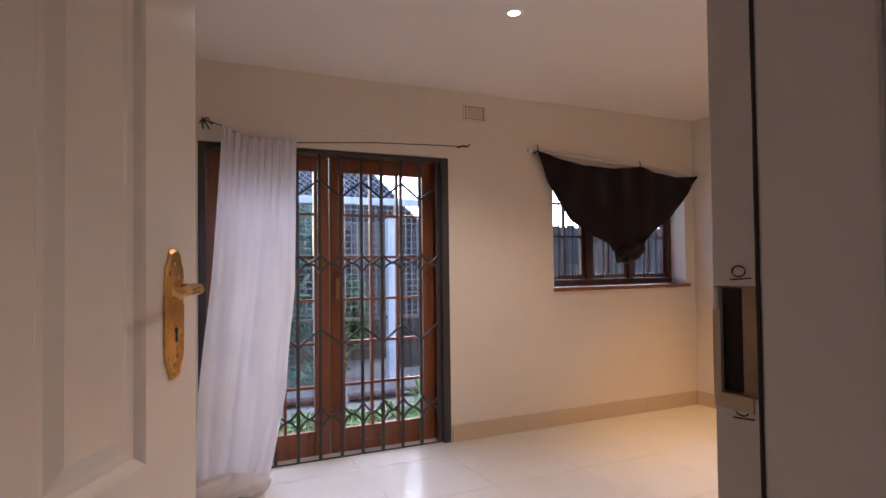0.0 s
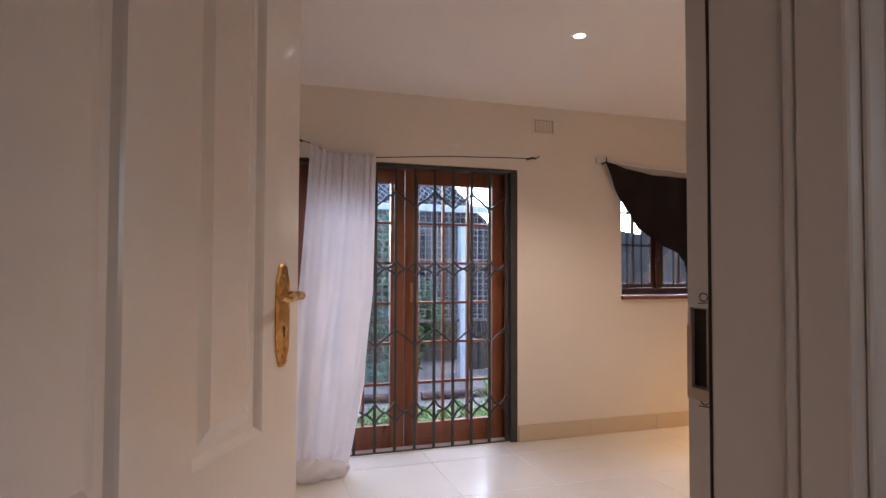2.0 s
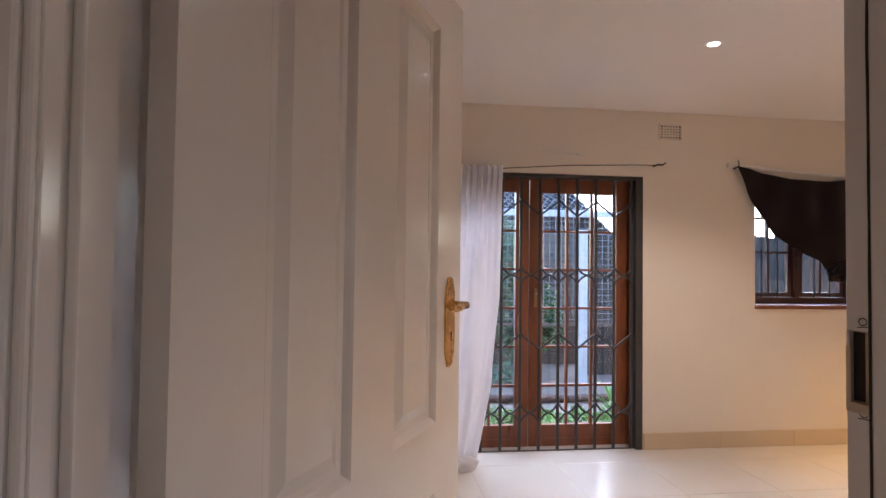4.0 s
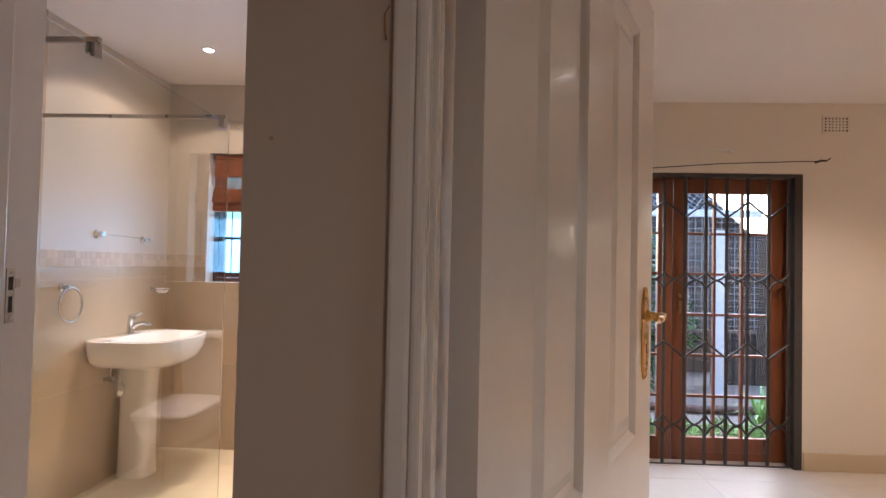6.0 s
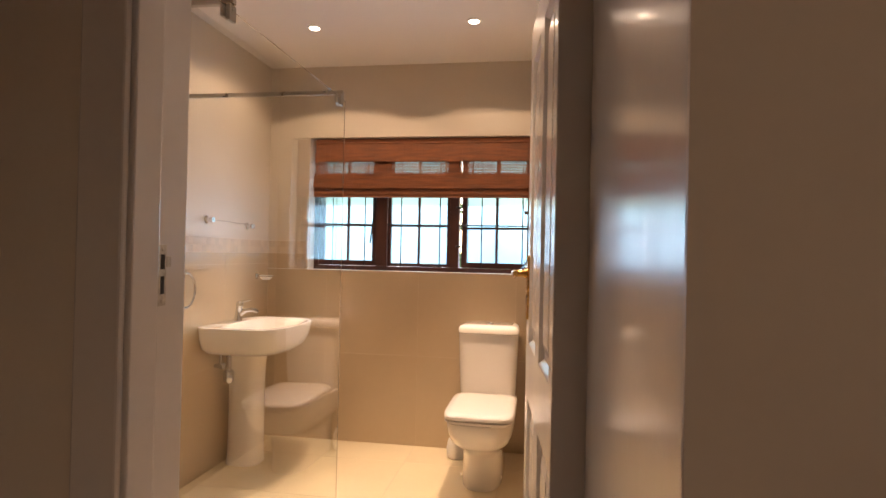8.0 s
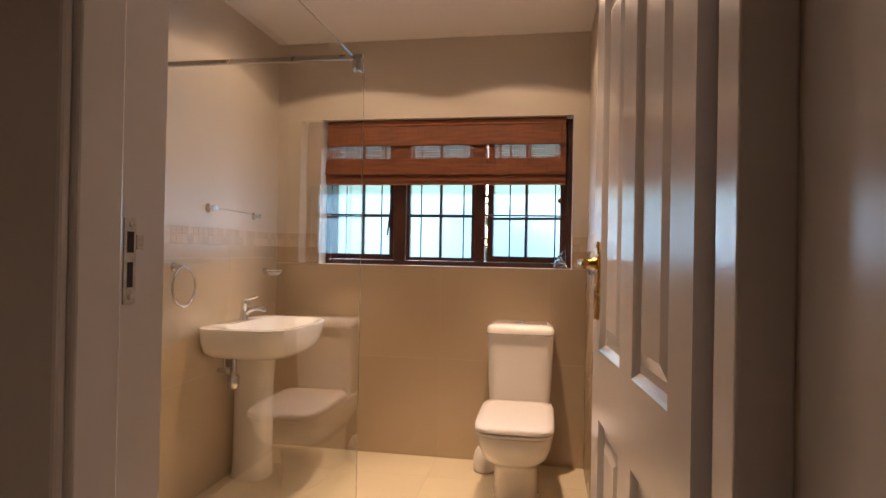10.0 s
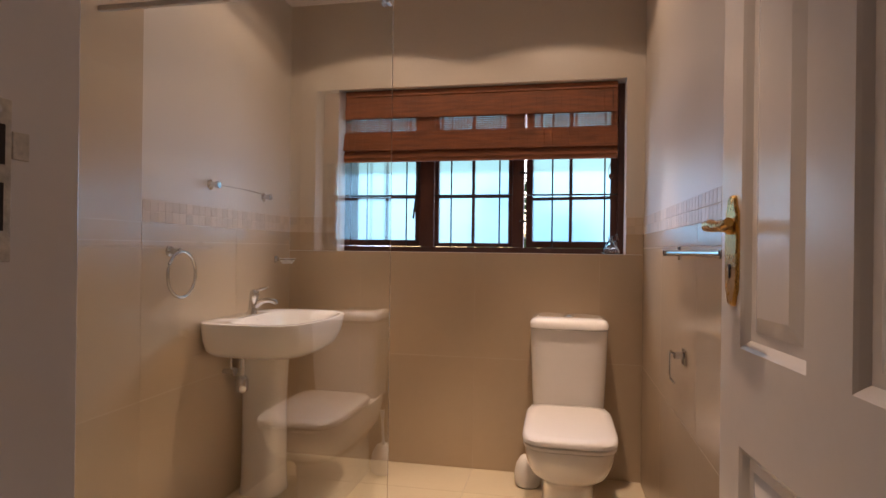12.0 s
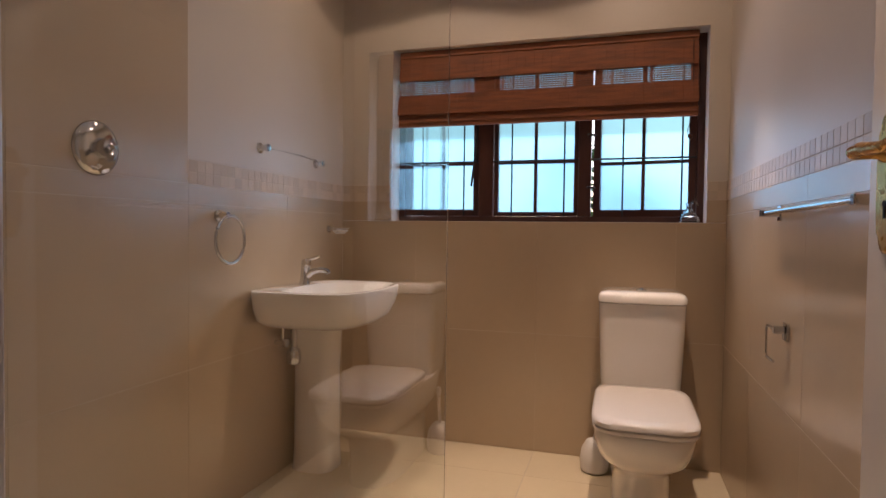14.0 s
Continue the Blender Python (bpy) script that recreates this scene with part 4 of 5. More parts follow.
BY = 3.64
tap = thing("basin_mixer_tap", "chrome single-lever mixer tap on the basin", "tap", (-2.085, BY, BZ))
bm = bmesh.new()
lathe(bm, [(0.027, 0), (0.027, 0.006), (0.022, 0.012), (0.021, 0.075), (0.023, 0.085)], pose(-2.085, BY, BZ, 0, 6, 0), 24)
part("body", bm, CHROME, tap, "", True)
bm = bmesh.new()
tube(bm, [(-2.075, BY, BZ + 0.035), (-2.04, BY, BZ + 0.062), (-2.0, BY, BZ + 0.072), (-1.965, BY, BZ + 0.066), (-1.958, BY, BZ + 0.055)], 0.0145, 14, 0.85)
part("spout", bm, CHROME, tap, "", True)
bm = bmesh.new()
lathe(bm, [(0.023, 0.088), (0.024, 0.095), (0.022, 0.112), (0.014, 0.121), (0.0, 0.123)], pose(-2.085, BY, BZ, 0, 6, 0), 24)
tube(bm, [(-2.078, BY, BZ + 0.108), (-2.045, BY, BZ + 0.122), (-2.005, BY, BZ + 0.133)], 0.009, 12, 0.7)
part("lever", bm, CHROME, tap, "", True)

TRAPZ = 0.045
trap = thing("bottle_trap", "chrome bottle trap and valve under the basin", "waste pipe", (-2.12, 3.56, 0.45))
bm = bmesh.new()
lathe(bm, [(0.028, 0.0), (0.033, 0.01), (0.033, 0.06), (0.026, 0.07), (0.016, 0.08), (0.016, 0.2)], pose(-2.10, 3.575, 0.46 + TRAPZ), 20)
part("trap_body", bm, CHROME, trap, "", True)
bm = bmesh.new()
tube(bm, [(-2.10, 3.575, 0.56 + TRAPZ), (-2.162, 3.575, 0.56 + TRAPZ)], 0.016, 12)
part("outlet_pipe", bm, CHROME, trap, "", True)
bm = bmesh.new()
tube(bm, [(-2.162, 3.52, 0.61), (-2.12, 3.52, 0.61)], 0.013, 12)
tube(bm, [(-2.125, 3.52, 0.60), (-2.125, 3.52, 0.68), (-2.11, 3.56, 0.76)], 0.007, 10)
lathe(bm, [(0.02, 0), (0.02, 0.018)], pose(-2.12, 3.52, 0.61, 0, 90, 0), 12)
part("angle_valve", bm, CHROME, trap, "", True)

# shower screen with its two stays
screen = thing("shower_screen", "frameless clear glass shower screen with steel stays", "shower screen", (-1.143, 2.13, 0.0))
g = part("glass_panel", boxes((-1.147, 1.452, 0.012, -1.139, 2.815, 1.985)), SCREEN, screen, "clear toughened glass")
g.visible_shadow = False
part("wall_channel", boxes((-1.155, 1.4505, 0.01, -1.148, 1.472, 1.99), (-1.138, 1.4505, 0.01, -1.131, 1.472, 1.99)), CHROME, screen)
STAY = mat("brushed_steel", (0.42, 0.38, 0.33), rough=0.3, metal=1.0, var=0.06, scale=10, grain=120, bump=0.03)
for y in (1.80, 2.735):
    s = part("stay", boxes((-2.160, y - 0.009, 1.992, -1.120, y + 0.009, 2.010), bev=0.002), STAY, screen, "brushed steel stay")
    part("clamp", boxes((-1.160, y - 0.018, 1.955, -1.149, y + 0.018, 1.991), (-1.137, y - 0.018, 1.945, -1.124, y + 0.018, 1.991), bev=0.002), STAY, s)

# shower valve
valve = thing("shower_valve", "round chrome shower mixer plate with lever", "shower valve", (-2.15, 2.585, 1.358))
bm = bmesh.new()
lathe(bm, [(0.082, 0.0), (0.082, 0.004), (0.074, 0.012), (0.050, 0.018), (0.030, 0.021), (0.028, 0.045), (0.024, 0.056), (0.0, 0.058)], pose(-2.161, 2.563, 1.358, 0, 90, 0), 40)
part("plate", bm, CHROME, valve, "", 50)
bm = bmesh.new()
tube(bm, [(-2.11, 2.563, 1.358), (-2.085, 2.553, 1.345), (-2.075, 2.533, 1.325)], 0.013, 12, 0.8)
part("lever", bm, CHROME, valve, "", True)

# towel ring
ring = thing("towel_ring", "chrome towel ring on the tiled wall", "towel ring", (-2.13, 3.19, 1.17))
bm = bmesh.new()
lathe(bm, [(0.022, 0), (0.022, 0.008), (0.012, 0.014), (0.011, 0.045), (0.014, 0.05)], pose(-2.161, 3.115, 1.175, 0, 90, 0), 18)
part("mount", bm, CHROME, ring, "", True)
bm = bmesh.new()
pts = [(-2.105, 3.12 + 0.088 * math.sin(a), 1.082 + 0.092 * math.cos(a)) for a in [2 * math.pi * i / 40 for i in range(41)]]
tube(bm, pts, 0.0068, 10)
part("hoop", bm, CHROME, ring, "", True)

# glass shelf on two brackets
shelf = thing("wall_rail", "thin clear rail between two chrome wall brackets", "rail", (-2.12, 3.64, 1.46))
for y, z in ((3.40, 1.475), (3.885, 1.462)):
    bm = bmesh.new()
    lathe(bm, [(0.024, 0), (0.024, 0.008), (0.012, 0.014), (0.011, 0.03), (0.016, 0.035), (0.016, 0.05), (0.0, 0.052)], pose(-2.17, y, z, 0, 90, 0), 18)
    part("bracket", bm, CHROME, shelf, "", True)
bm = bmesh.new()
tube(bm, [(-2.13 + 0.03 * math.sin(math.pi * k / 10), 3.40 + 0.485 * k / 10, 1.475 - 0.013 * k / 10) for k in range(11)], 0.003, 8)
p = part("rail", bm, CLEAR, shelf, "thin clear rod")
p.visible_shadow = False

# soap dish in the corner
soap = thing("soap_dish", "small frosted soap dish in a chrome wall holder", "soap dish", (-2.13, 4.03, 1.13))
bm = bmesh.new()
lathe(bm, [(0.022, 0), (0.022, 0.008), (0.011, 0.012), (0.010, 0.03)], pose(-2.161, 4.02, 1.13, 0, 90, 0), 18)
tube(bm, [(-2.09 + 0.042 * math.cos(a), 4.02 + 0.055 * math.sin(a), 1.13) for a in [2 * math.pi * i / 28 for i in range(29)]], 0.004, 8)
part("holder", bm, CHROME, soap, "", True)
bm = bmesh.new()
lathe(bm, [(0.025, -0.022), (0.04, -0.006), (0.047, 0.008), (0.042, 0.008), (0.034, -0.004), (0.0, -0.016)], pose(-2.09, 4.02, 1.128), 24)
part("dish", bm, PLASTIC, soap, "pale dish", True)
for z in (2.078, 2.011):
    bm = bmesh.new()
    lathe(bm, [(0.006, 0), (0.005, 0.002), (0.0, 0.003)], pose(-2.17, 3.668, z, 0, 90, 0), 12)
    tagged(part("wall_plug", bm, HOLE), "empty screw hole where a mirror hung", "screw hole")

# towel rail and paper holder on the partition wall
rail = thing("towel_rail", "chrome single towel rail on the tiled wall", "towel rail", (-0.22, 2.85, 1.19))
bm = bmesh.new()
tube(bm, [(-0.234, 3.235, 1.192), (-0.234, 2.45, 1.192)], 0.0085, 12)
part("bar", bm, CHROME, rail, "", True)
for y in (3.222, 2.463):
    part("bracket", boxes((-0.246, y - 0.011, 1.181, -0.188, y + 0.011, 1.203), (-0.194, y - 0.02, 1.168, -0.187, y + 0.02, 1.216), bev=0.002), CHROME, rail)
paper = thing("toilet_roll_holder", "empty chrome toilet roll holder on the wall", "roll holder", (-0.2, 3.11, 0.84))
part("mount", boxes((-0.196, 3.085, 0.815, -0.187, 3.135, 0.868), (-0.226, 3.10, 0.836, -0.196, 3.122, 0.858), bev=0.002), CHROME, paper)
bm = bmesh.new()
tube(bm, [(-0.222, 3.105, 0.848), (-0.222, 3.19, 0.848), (-0.222, 3.205, 0.838), (-0.222, 3.205, 0.762), (-0.222, 3.195, 0.752), (-0.222, 3.12, 0.752)], 0.0045, 10)
part("wire_arm", bm, CHROME, paper, "", True)

# small glass jug on the window sill
jug = thing("glass_jug", "small clear glass jug on the window sill", "glass jug", (-0.345, 4.245, BZ0 + 0.001))
bm = bmesh.new()
lathe(bm, [(0.040, 0.0), (0.046, 0.006), (0.044, 0.022), (0.028, 0.045), (0.014, 0.062), (0.013, 0.082), (0.019, 0.092), (0.016, 0.091), (0.010, 0.081), (0.010, 0.06), (0.024, 0.044), (0.039, 0.022), (0.040, 0.008), (0.0, 0.006)], pose(-0.345, 4.245, BZ0 + 0.001), 28)
p = part("body", bm, CLEAR, jug, "", True)
p.visible_shadow = False
bm = bmesh.new()
tube(bm, [(-0.335, 4.245, BZ0 + 0.06), (-0.315, 4.245, BZ0 + 0.07), (-0.305, 4.245, BZ0 + 0.088), (-0.313, 4.245, BZ0 + 0.104), (-0.33, 4.245, BZ0 + 0.102), (-0.335, 4.245, BZ0 + 0.09)], 0.004, 8)
p = part("handle", bm, CLEAR, jug, "", True)
p.visible_shadow = False

# woven roman blind, drawn up in folds
blind = thing("bamboo_blind", "red-brown woven bamboo roman blind, partly drawn up", "blind", (-1.07, 4.25, 2.09))
LX, RX = -1.842, -0.318
part("headrail", boxes((LX, 4.235, 2.066, RX, 4.285, 2.10), bev=0.003), BAMBOO, blind)


def reeds(z0, z1, step, y0, y1, thick, spans):
    """A course of reeds between two heights."""
    bm = bmesh.new()
    n = max(int(round((z0 - z1) / step)), 1)
    for k in range(n):
        z = z0 - (k + 0.5) * step
        y = y0 + (y1 - y0) * (k + 0.5) / n + random.uniform(-0.0008, 0.0008)
        for a, b in spans:
            box(bm, a + random.uniform(0, 0.003), y - thick / 2, z - step * 0.46, b - random.uniform(0, 0.003), y + thick / 2, z + step * 0.46)
    return bm


full = [(LX, RX)]
part("upper_fold", reeds(2.068, 1.935, 0.0062, 4.245, 4.218, 0.004, full), BAMBOO, blind)
bm = bmesh.new()
for k in range(10):
    z = 1.944 - (k + 0.5) * 0.0106
    x = LX
    while x < RX:
        step = random.uniform(0.10, 0.34)
        box(bm, x, 4.2385 + random.uniform(-0.001, 0.001), z - 0.0040, min(x + step, RX), 4.2415, z + 0.0040)
        x += step
tagged(part("open_weave", bm, BAMBOO, blind, "loosely woven see-through reeds"), kind="stuff")
bm = bmesh.new()
k = LX + 0.004
while k < RX:
    box(bm, k - 0.0016, 4.2362, 1.838, k + 0.0016, 4.2378, 1.944)
    k += random.uniform(0.012, 0.018)
for k in range(9):
    x = LX + 0.03 + (RX - LX - 0.06) * k / 8
    box(bm, x - 0.006, 4.2350, 1.838, x + 0.006, 4.2361, 1.944)
tagged(part("weave_thread", bm, BAMBOO, blind), kind="stuff")
part("middle_fold", reeds(1.856, 1.752, 0.0062, 4.222, 4.192, 0.005, full), BAMBOO, blind)
part("lower_fold", reeds(1.772, 1.712, 0.0062, 4.232, 4.205, 0.005, full), BAMBOO, blind)
part("bottom_bar", boxes((LX, 4.212, 1.688, RX, 4.232, 1.713), bev=0.003), BAMBOO, blind)
bm = bmesh.new()
for k in range(34):
    x = LX + 0.025 + (RX - LX - 0.05) * k / 33
    tube(bm, [(x, 4.2425, 2.066), (x, 4.2155, 1.937)], 0.0012, 4)
    tube(bm, [(x, 4.2190, 1.855), (x, 4.189, 1.754)], 0.0012, 4)
tagged(part("warp_thread", bm, BAMBOO, blind), kind="stuff")
bm = bmesh.new()
tube(bm, [(-0.345, 4.222, 2.06), (-0.342, 4.215, 1.70), (-0.365, 4.21, 1.62), (-0.36, 4.21, 1.585)], 0.0016, 6)
lathe(bm, [(0.003, 0), (0.011, 0.01), (0.011, 0.022), (0.003, 0.03)], pose(-0.352, 4.212, 1.575), 12)
part("pull_cord", bm, DARKWOOD, blind)


# ---- garden ----
rg = random.Random(7)
tagged(part("ground", boxes((-60, 4.46, -0.3, 60, 140, -0.10)), SOIL), "bare sandy garden soil", "ground", kind="structure")
tagged(part("ground_behind", boxes((-60, -60, -0.3, 60, -1.85, -0.12), (-60, -1.85, -0.3, -2.42, 4.46, -0.12), (4.95, -1.85, -0.3, 60, 4.46, -0.12)), SOIL), "bare sandy garden soil", "ground", kind="structure")
pavement = tagged(part("pavement", boxes((-3.0, 4.462, -0.099, 6.5, 5.02, -0.062)), PAVE), "pale paved strip along the house", "pavement", kind="structure")


def leaf_cloud(center, size, count, length, rng, droop=0.3):
    """Many small pointed leaves spread through an uneven crown."""
    verts, faces = [], []
    blobs = [(Vector((center[0] + rng.uniform(-1, 1) * size[0] * 0.6, center[1] + rng.uniform(-1, 1) * size[1] * 0.6, center[2] + rng.uniform(-1, 1) * size[2] * 0.7)), rng.uniform(0.35, 0.6)) for _ in range(9)]
    for _ in range(count):
        c, k = rng.choice(blobs)
        d = Vector((rng.gauss(0, 1), rng.gauss(0, 1), rng.gauss(0, 1))).normalized() * rng.uniform(0.5, 1.0) ** 0.5
        p = c + Vector((d.x * size[0] * k, d.y * size[1] * k, d.z * size[2] * k))
        u = Vector((rng.gauss(0, 1), rng.gauss(0, 1), rng.gauss(0, 0.6) - droop)).normalized()
        s = u.cross(Vector((rng.gauss(0, 1), rng.gauss(0, 1), rng.gauss(0, 1)))).normalized()
        L = length * rng.uniform(0.6, 1.3)
        nrm = u.cross(s) * L * 0.12
        b = len(verts)
        verts += [p, p + u * L * 0.5 + s * L * 0.22 + nrm, p + u * L, p + u * L * 0.5 - s * L * 0.22 + nrm]
        faces += [(b, b + 1, b + 2), (b, b + 2, b + 3)]
    return verts, faces


def shrub(name, label, at, size, count, length, material, seed):
    rng = random.Random(seed)
    t = thing(name, label, "shrub", at)
    bm = bmesh.new()
    for k in range(6):
        a = k * 1.05
        tube(bm, [at, (at[0] + 0.1 * math.cos(a), at[1] + 0.1 * math.sin(a), at[2] + size[2] * 0.6), (at[0] + size[0] * 0.5 * math.cos(a), at[1] + size[1] * 0.5 * math.sin(a), at[2] + size[2] * 1.3)], 0.022, 6, 0.3)
    part("stems", bm, BARK, t)
    v, f = leaf_cloud((at[0], at[1], at[2] + size[2]), size, count, length, rng)
    me = bpy.data.meshes.new("crown")
    me.from_pydata([p - Vector(at) for p in v], [], f)
    me.materials.append(material)
    ob = new("crown", me)
    ob.parent = t
    return t


shrub("shrub", "dense dull green garden shrub by the fence", (1.75, 7.7, -0.1), (0.75, 0.6, 1.15), 5200, 0.11, LEAF_BLUE, 3)
shrub("shrub", "small leafy climber against the aviary", (2.35, 7.25, -0.1), (0.35, 0.25, 0.7), 1500, 0.10, LEAF, 4)
shrub("shrub", "green garden shrub outside the bathroom window", (-0.75, 5.6, -0.1), (0.55, 0.45, 0.85), 2600, 0.12, LEAF, 5)
shrub("shrub", "green garden shrub outside the bathroom window", (0.25, 5.4, -0.1), (0.4, 0.4, 0.8), 1500, 0.12, LEAF, 6)

# ground cover along the paving
v, f = [], []
for k in range(26):
    x = 0.2 + k * 0.125
    a, b = leaf_cloud((x, 5.22 + rg.uniform(-0.06, 0.06), -0.045 + rg.uniform(-0.02, 0.03)), (0.13, 0.14, 0.075), 130, 0.055, rg, -0.4)
    f += [tuple(i + len(v) for i in q) for q in b]
    v += a
me = bpy.data.meshes.new("ground_cover")
me.from_pydata(v, [], f)
me.materials.append(LEAF_PALE)
tagged(new("ground_cover", me), "low bright green ground cover along the paving", "ground cover", kind="stuff")


def strap_plant(x, y, seed):
    """A clump of long arching strap leaves."""
    rng = random.Random(seed)
    t = thing("strap_leaf_plant", "clump of long arching pale green leaves", "plant", (x, y, -0.1))
    for k in range(22):
        a = rng.uniform(0, 2 * math.pi)
        L, h = rng.uniform(0.18, 0.34), rng.uniform(0.2, 0.42)
        pts = [Vector((x + math.cos(a) * L * s, y + math.sin(a) * L * s, -0.1 + h * math.sin(min(s * 2.0, 2.6)))) for s in (0, 0.25, 0.5, 0.75, 1.0)]
        side = Vector((-math.sin(a), math.cos(a), 0))
        bm = bmesh.new()
        w = [0.012, 0.016, 0.015, 0.010, 0.002]
        rows = [[bm.verts.new(p + side * q), bm.verts.new(p - Vector((0, 0, q * 0.5))), bm.verts.new(p - side * q)] for p, q in zip(pts, w)]
        for r0, r1 in zip(rows, rows[1:]):
            for j in (0, 1):
                bm.faces.new((r0[j], r0[j + 1], r1[j + 1], r1[j]))
        part("leaf", bm, LEAF_PALE, t)


strap_plant(2.62, 5.42, 1)
strap_plant(2.86, 5.30, 2)
for k in range(5):
    x0 = 0.0 + k * 1.05
    bm = bmesh.new()
    rngs = [(x0 + 1.0 * i / 6, 6.15 + rg.uniform(-0.03, 0.03), -0.055 + rg.uniform(-0.008, 0.012)) for i in range(7)]
    tube(bm, rngs, 0.042, 12)
    tagged(part("log_edging", bm, LOG, None, "", 60), "dark weathered log edging the garden bed", "log", group="garden edging logs")

# aviary: white post and rail with wire mesh
av = thing("aviary", "white-painted timber aviary frame with wire mesh", "aviary", (2.6, 7.0, -0.1))
part("post", boxes((2.82, 6.95, -0.1, 2.93, 7.06, 1.80), bev=0.006), WHITE_POST, av)
part("post", boxes((0.6, 6.97, -0.1, 0.68, 7.05, 2.05), bev=0.006), WHITE_POST, av)
part("rail", boxes((0.4, 6.955, 1.955, 3.35, 7.03, 2.035), bev=0.006), WHITE_POST, av)
part("rail", boxes((0.4, 6.98, 0.62, 3.3, 7.02, 0.66), bev=0.006), BOARD, av)
part("perch", boxes((1.8, 7.25, 1.36, 3.2, 7.28, 1.39)), BARK, av)
bm = bmesh.new()
x = 0.6
while x < 3.35:
    box(bm, x - 0.003, 7.032, 0.66, x + 0.003, 7.038, 1.955)
    x += 0.075
z = 0.70
while z < 1.955:
    box(bm, 0.6, 7.038, z - 0.003, 3.35, 7.043, z + 0.003)
    z += 0.075
part("wire_mesh", bm, WIRE, av, "galvanised wire mesh")
bm = bmesh.new()
for k in range(44):
    x = 0.2 + k * 0.085
    tube(bm, [(x, 7.0, 2.03), (x + 0.75, 7.75, 2.75)], 0.0035, 4)
    tube(bm, [(x + 0.75, 7.0, 2.03), (x, 7.75, 2.75)], 0.0035, 4)
part("roof_mesh", bm, WIRE, av, "sloping wire mesh")

# timber shed behind with a shingled gable roof
shed = thing("garden_shed", "weathered timber shed with a dark shingled roof", "shed", (2.9, 9.0, -0.1))
for j in range(12):
    z = -0.1 + j * 0.165
    part("board", boxes((0.8, 8.60 + 0.006 * (j % 2), z, 3.62, 8.66, z + 0.158)), BOARD, shed)
part("window", boxes((1.9, 8.575, 1.15, 2.85, 8.598, 1.8)), HOLE, shed, "dark window")
part("back_panel", boxes((0.82, 8.665, -0.1, 3.6, 8.69, 1.86)), BOARD, shed)
RID, EAVE = (2.3, 3.24), (3.95, 1.68)
for s, (ex, ez) in ((1, EAVE), (-1, (0.65, 1.68))):
    for j in range(11):
        k0, k1 = j / 11, (j + 1.15) / 11
        xa, za = RID[0] + (ex - RID[0]) * k0, RID[1] + (ez - RID[1]) * k0
        xb, zb = RID[0] + (ex - RID[0]) * k1, RID[1] + (ez - RID[1]) * k1
        bm = bmesh.new()
        q = [bm.verts.new(p) for p in ((xa, 8.2, za), (xb, 8.2, zb + 0.02), (xb, 11.5, zb + 0.02), (xa, 11.5, za), (xa, 8.2, za - 0.03), (xb, 8.2, zb - 0.01), (xb, 11.5, zb - 0.01), (xa, 11.5, za - 0.03))]
        for fc in ((0, 1, 2, 3), (7, 6, 5, 4), (0, 4, 5, 1), (1, 5, 6, 2), (2, 6, 7, 3), (3, 7, 4, 0)):
            bm.faces.new([q[i] for i in fc])
        part("shingle_course", bm, SHINGLE, shed)
bm = bmesh.new()
tri = [bm.verts.new(p) for p in ((0.8, 8.62, 1.72), (3.8, 8.62, 1.72), (2.3, 8.62, 3.1))]
low = [bm.verts.new((p.co.x, 8.7, p.co.z)) for p in tri]
bm.faces.new(tri), bm.faces.new(list(reversed(low)))
for i in range(3):
    bm.faces.new((tri[i], tri[(i + 1) % 3], low[(i + 1) % 3], low[i]))
part("gable", bm, SHINGLE, shed)

# dark boarded fence to the east
fence = thing("fence", "dark corrugated timber fence", "fence", (6.5, 7.7, -0.1))
x = 3.08
while x < 11.5:
    part("board", boxes((x, 7.70 + rg.uniform(0, 0.012), -0.1, x + 0.132, 7.725, 1.80 + rg.uniform(-0.03, 0.03))), DARKBOARD, fence)
    x += 0.138
part("rail", boxes((3.35, 7.728, 1.35, 11.5, 7.77, 1.43)), DARKBOARD, fence)


# ---- tiles, last ----
_shared = {}


def piece(name, sx, sy, sz, at, material, parent, bev=0.0005):
    """One tile: a thin bevelled slab; alike tiles share a mesh."""
    key = (name, round(sx, 4), round(sy, 4), round(sz, 4), material.name)
    if key not in _shared:
        bm = bmesh.new()
        box(bm, -sx / 2, -sy / 2, -sz / 2, sx / 2, sy / 2, sz / 2, bev=bev, seg=1)
        me = bpy.data.meshes.new(name)
        bm.to_mesh(me)
        bm.free()
        me.materials.append(material)
        _shared[key] = me
    ob = new(name, _shared[key])
    ob.parent = parent
    ob.location = Vector(at) - Vector(parent.location)
    return ob


def spans(a, b, start, step, gap):
    """The stretches of tiles between a and b, with a joint at start."""
    k = math.floor((a - start) / step)
    out = []
    while start + k * step < b:
        p, q = max(a, start + k * step + gap / 2), min(b, start + (k + 1) * step - gap / 2)
        if q - p > 0.012:
            out.append((p, q))
        k += 1
    return out


def floor_tiles(x0, x1, y0, y1, jx, jy, step, material):
    for a, b in spans(x0, x1, jx, step, 0.003):
        for c, d in spans(y0, y1, jy, step, 0.003):
            piece("floor_tile", b - a, d - c, 0.007, ((a + b) / 2, (c + d) / 2, -0.0035), material, floor)


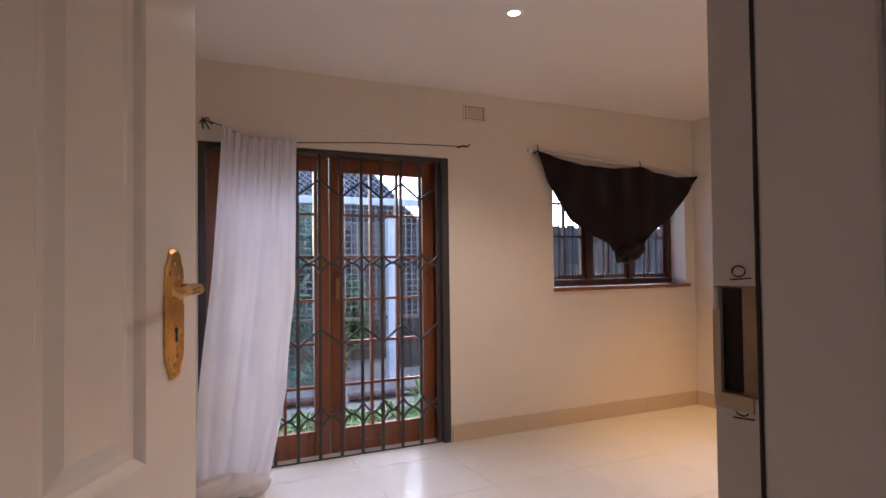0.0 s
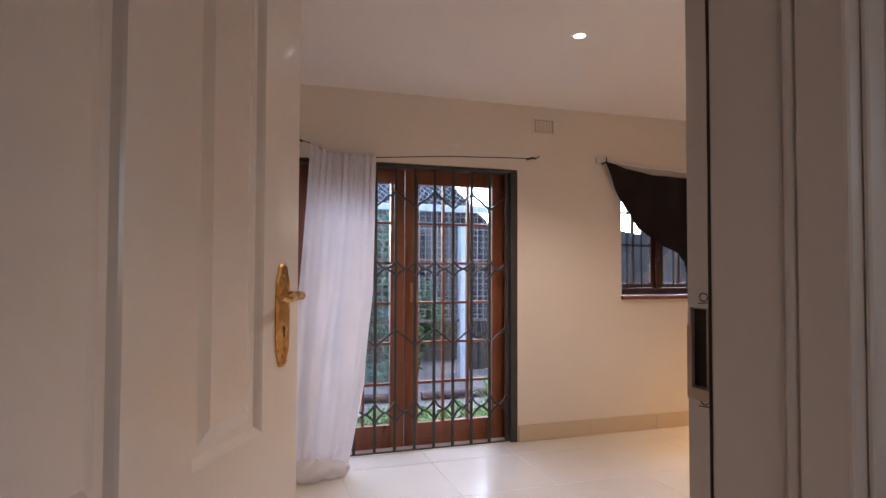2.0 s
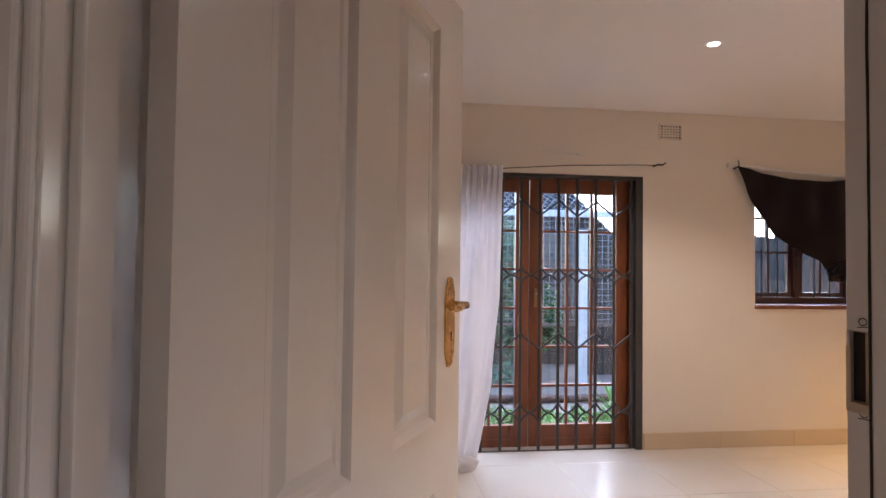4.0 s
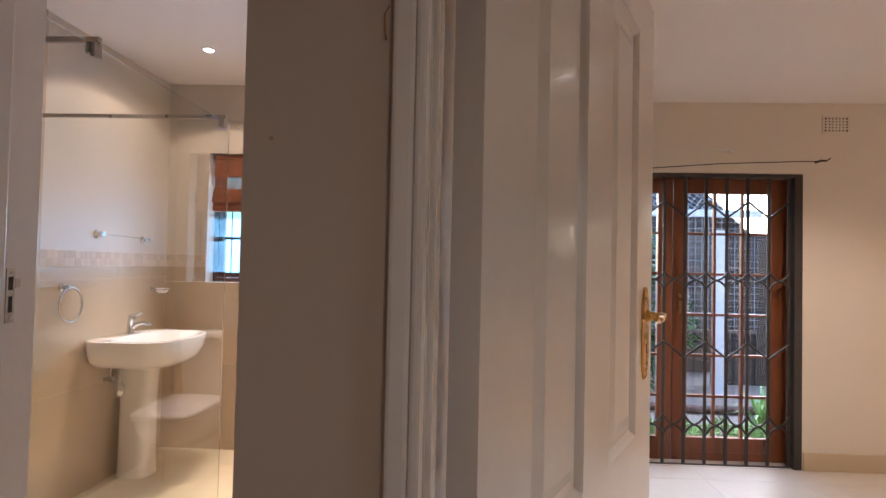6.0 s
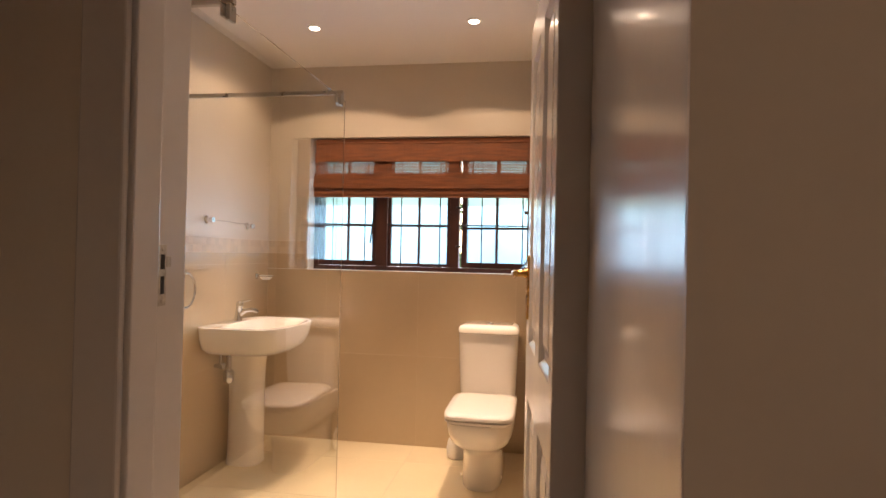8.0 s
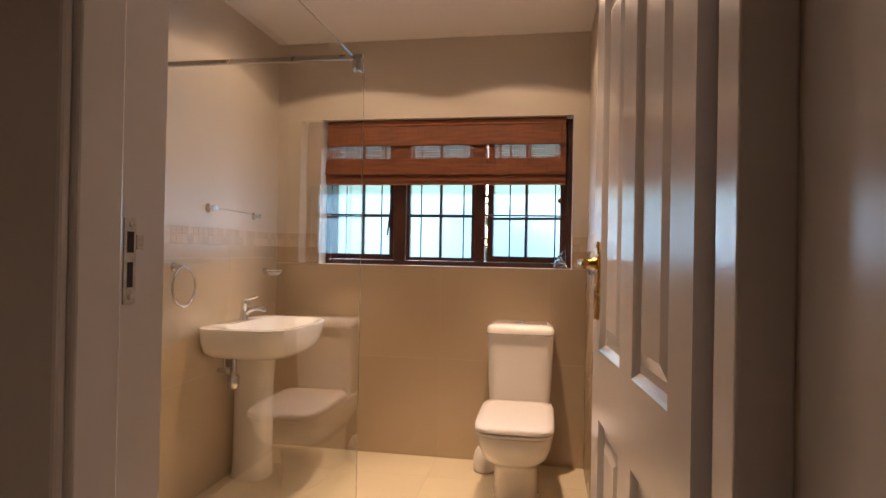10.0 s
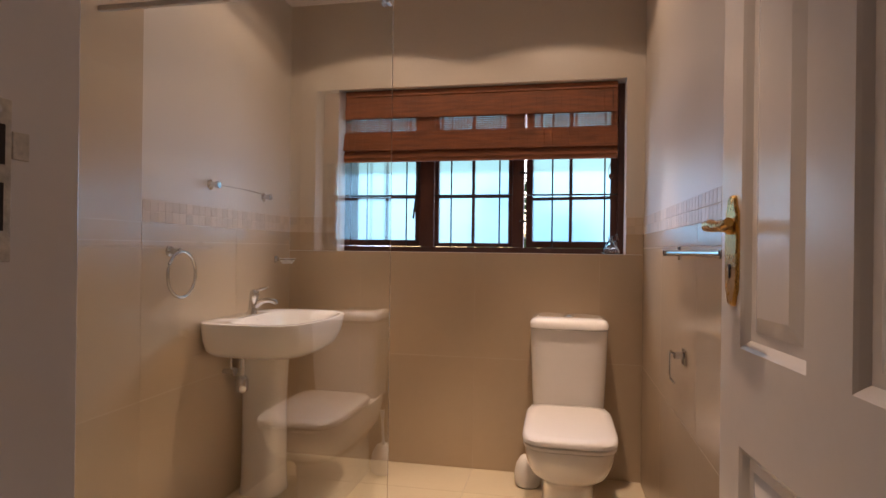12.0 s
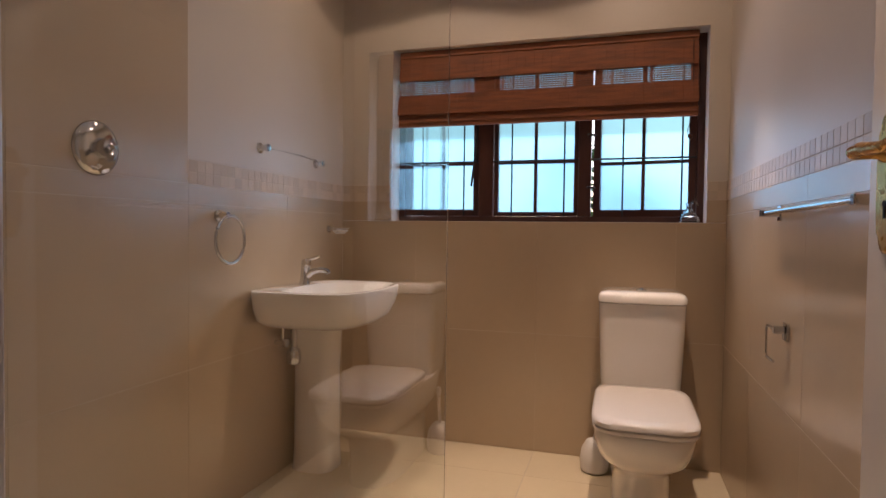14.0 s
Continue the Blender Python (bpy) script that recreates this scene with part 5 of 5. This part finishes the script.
floor_tiles(-0.03, 4.7, 0.83, 4.195, 0.35, 0.95, 0.6, FLOOR_BED)
floor_tiles(-0.03, 0.955, 0.6, 0.826, 0.35, 0.5, 0.6, FLOOR_BED)
floor_tiles(-2.17, -0.18, 1.452, 4.2, -1.066, 3.87, 0.6, FLOOR_BATH)
floor_tiles(-1.03, -0.2, 1.2352, 1.448, -1.03, 1.0, 0.9, FLOOR_BATH)
floor_tiles(-1.35, 1.95, -1.6, 0.5965, -1.35, -1.6, 0.6, FLOOR_BED)
floor_tiles(-1.35, -0.181, 0.6, 1.232, -1.35, -1.6, 0.6, FLOOR_BED)

# skirting tiles of the bedroom
for a, b in spans(2.294, 4.69, 2.294, 0.6, 0.001):
    piece("skirting_tile", b - a, 0.012, 0.12, ((a + b) / 2, 4.1935, 0.06), SKIRT, wall_north, 0.003)
piece("skirting_tile", 0.012, 0.09, 0.12, (2.2945, 4.2445, 0.06), SKIRT, wall_north, 0.003)
for a, b in spans(-0.016, FX0 - 0.005, -0.016, 0.6, 0.001):
    piece("skirting_tile", b - a, 0.012, 0.12, ((a + b) / 2, 4.1935, 0.06), SKIRT, wall_north, 0.003)
for a, b in spans(0.84, 4.187, 0.84, 0.6, 0.001):
    piece("skirting_tile", 0.012, b - a, 0.12, (4.6935, (a + b) / 2, 0.06), SKIRT, wall_east, 0.003)
    if a > 0.9:
        piece("skirting_tile", 0.012, b - a, 0.12, (-0.0235, (a + b) / 2, 0.06), SKIRT, wall_between, 0.003)

# bathroom wall tiles: courses 0.6 high up to the mosaic border, full height in the shower
MZ0, MZ1 = 1.285, 1.375
TW = 0.66
for zr in spans(0.0, MZ0, 0.607, 0.607, 0.002):
    for a, b in spans(-2.161, -0.189, -0.405, TW, 0.001):
        top = zr[1]
        if zr[0] > 1.0:
            continue
        if zr[1] > 1.0:
            top = 1.178
        piece("wall_tile", b - a, 0.009, top - zr[0], ((a + b) / 2, 4.1955, (top + zr[0]) / 2), WALLTILE, wall_north)
    for c, d in spans(1.453, 4.19, 2.955, TW, 0.001):
        piece("wall_tile", 0.009, d - c, zr[1] - zr[0], (-2.1655, (c + d) / 2, (zr[0] + zr[1]) / 2), WALLTILE, wall_west)
        piece("wall_tile", 0.009, d - c, zr[1] - zr[0], (-0.1845, (c + d) / 2, (zr[0] + zr[1]) / 2), WALLTILE, wall_between)
for xa, xb in ((-2.161, BX0 - 0.002), (BX1 + 0.002, -0.189)):
    piece("wall_tile", xb - xa, 0.009, MZ0 - 1.181, ((xa + xb) / 2, 4.1955, (MZ0 + 1.181) / 2), WALLTILE, wall_north)
for zr in spans(MZ0 + 0.002, 2.6, 0.607, 0.607, 0.001):
    for c, d in spans(1.453, 2.953, 2.955, TW, 0.001):
        piece("wall_tile", 0.009, d - c, zr[1] - zr[0], (-2.1655, (c + d) / 2, (zr[0] + zr[1]) / 2), WALLTILE, wall_west)
for xa, xb in ((-2.161, -1.047),):
    for zr in spans(0.0, 2.6, 0.607, 0.607, 0.001):
        for a, b in spans(xa, xb, -1.047, TW, 0.003):
            piece("wall_tile", b - a, 0.009, zr[1] - zr[0], ((a + b) / 2, 1.4545, (zr[0] + zr[1]) / 2), WALLTILE, wall_bath_south)
# grout bed just behind the faces of the wall tiles
part("grout_bed", boxes((-2.16, 4.1918, 0.001, -0.19, 4.199, 1.177), (-2.16, 4.1918, 1.181, BX0 - 0.003, 4.199, 1.374), (BX1 + 0.003, 4.1918, 1.181, -0.19, 4.199, 1.374)), WALLGROUT, wall_north)
part("grout_bed", boxes((-2.169, 1.46, 0.001, -2.1618, 2.9535, 2.598), (-2.169, 2.9535, 0.001, -2.1618, 4.189, 1.374)), WALLGROUT, wall_west)
part("grout_bed", boxes((-0.1882, 1.46, 0.001, -0.181, 4.189, 1.374)), WALLGROUT, wall_between)
# mosaic border, two courses
MS = 0.0445
for r in range(2):
    z = MZ0 + 0.0225 + r * 0.045
    for c, d in spans(2.955, 4.19, 2.957, MS, 0.002):
        piece("mosaic_tile", 0.009, d - c, 0.043, (-2.1655, (c + d) / 2, z), MOSAIC, wall_west, 0.001)
    for c, d in spans(1.46, 4.19, 4.19, MS, 0.002):
        piece("mosaic_tile", 0.009, d - c, 0.043, (-0.1845, (c + d) / 2, z), MOSAIC, wall_between, 0.001)
    for xa, xb in ((-2.161, BX0 - 0.002), (BX1 + 0.002, -0.189)):
        for a, b in spans(xa, xb, xa, MS, 0.002):
            piece("mosaic_tile", b - a, 0.009, 0.043, ((a + b) / 2, 4.1955, z), MOSAIC, wall_north, 0.001)
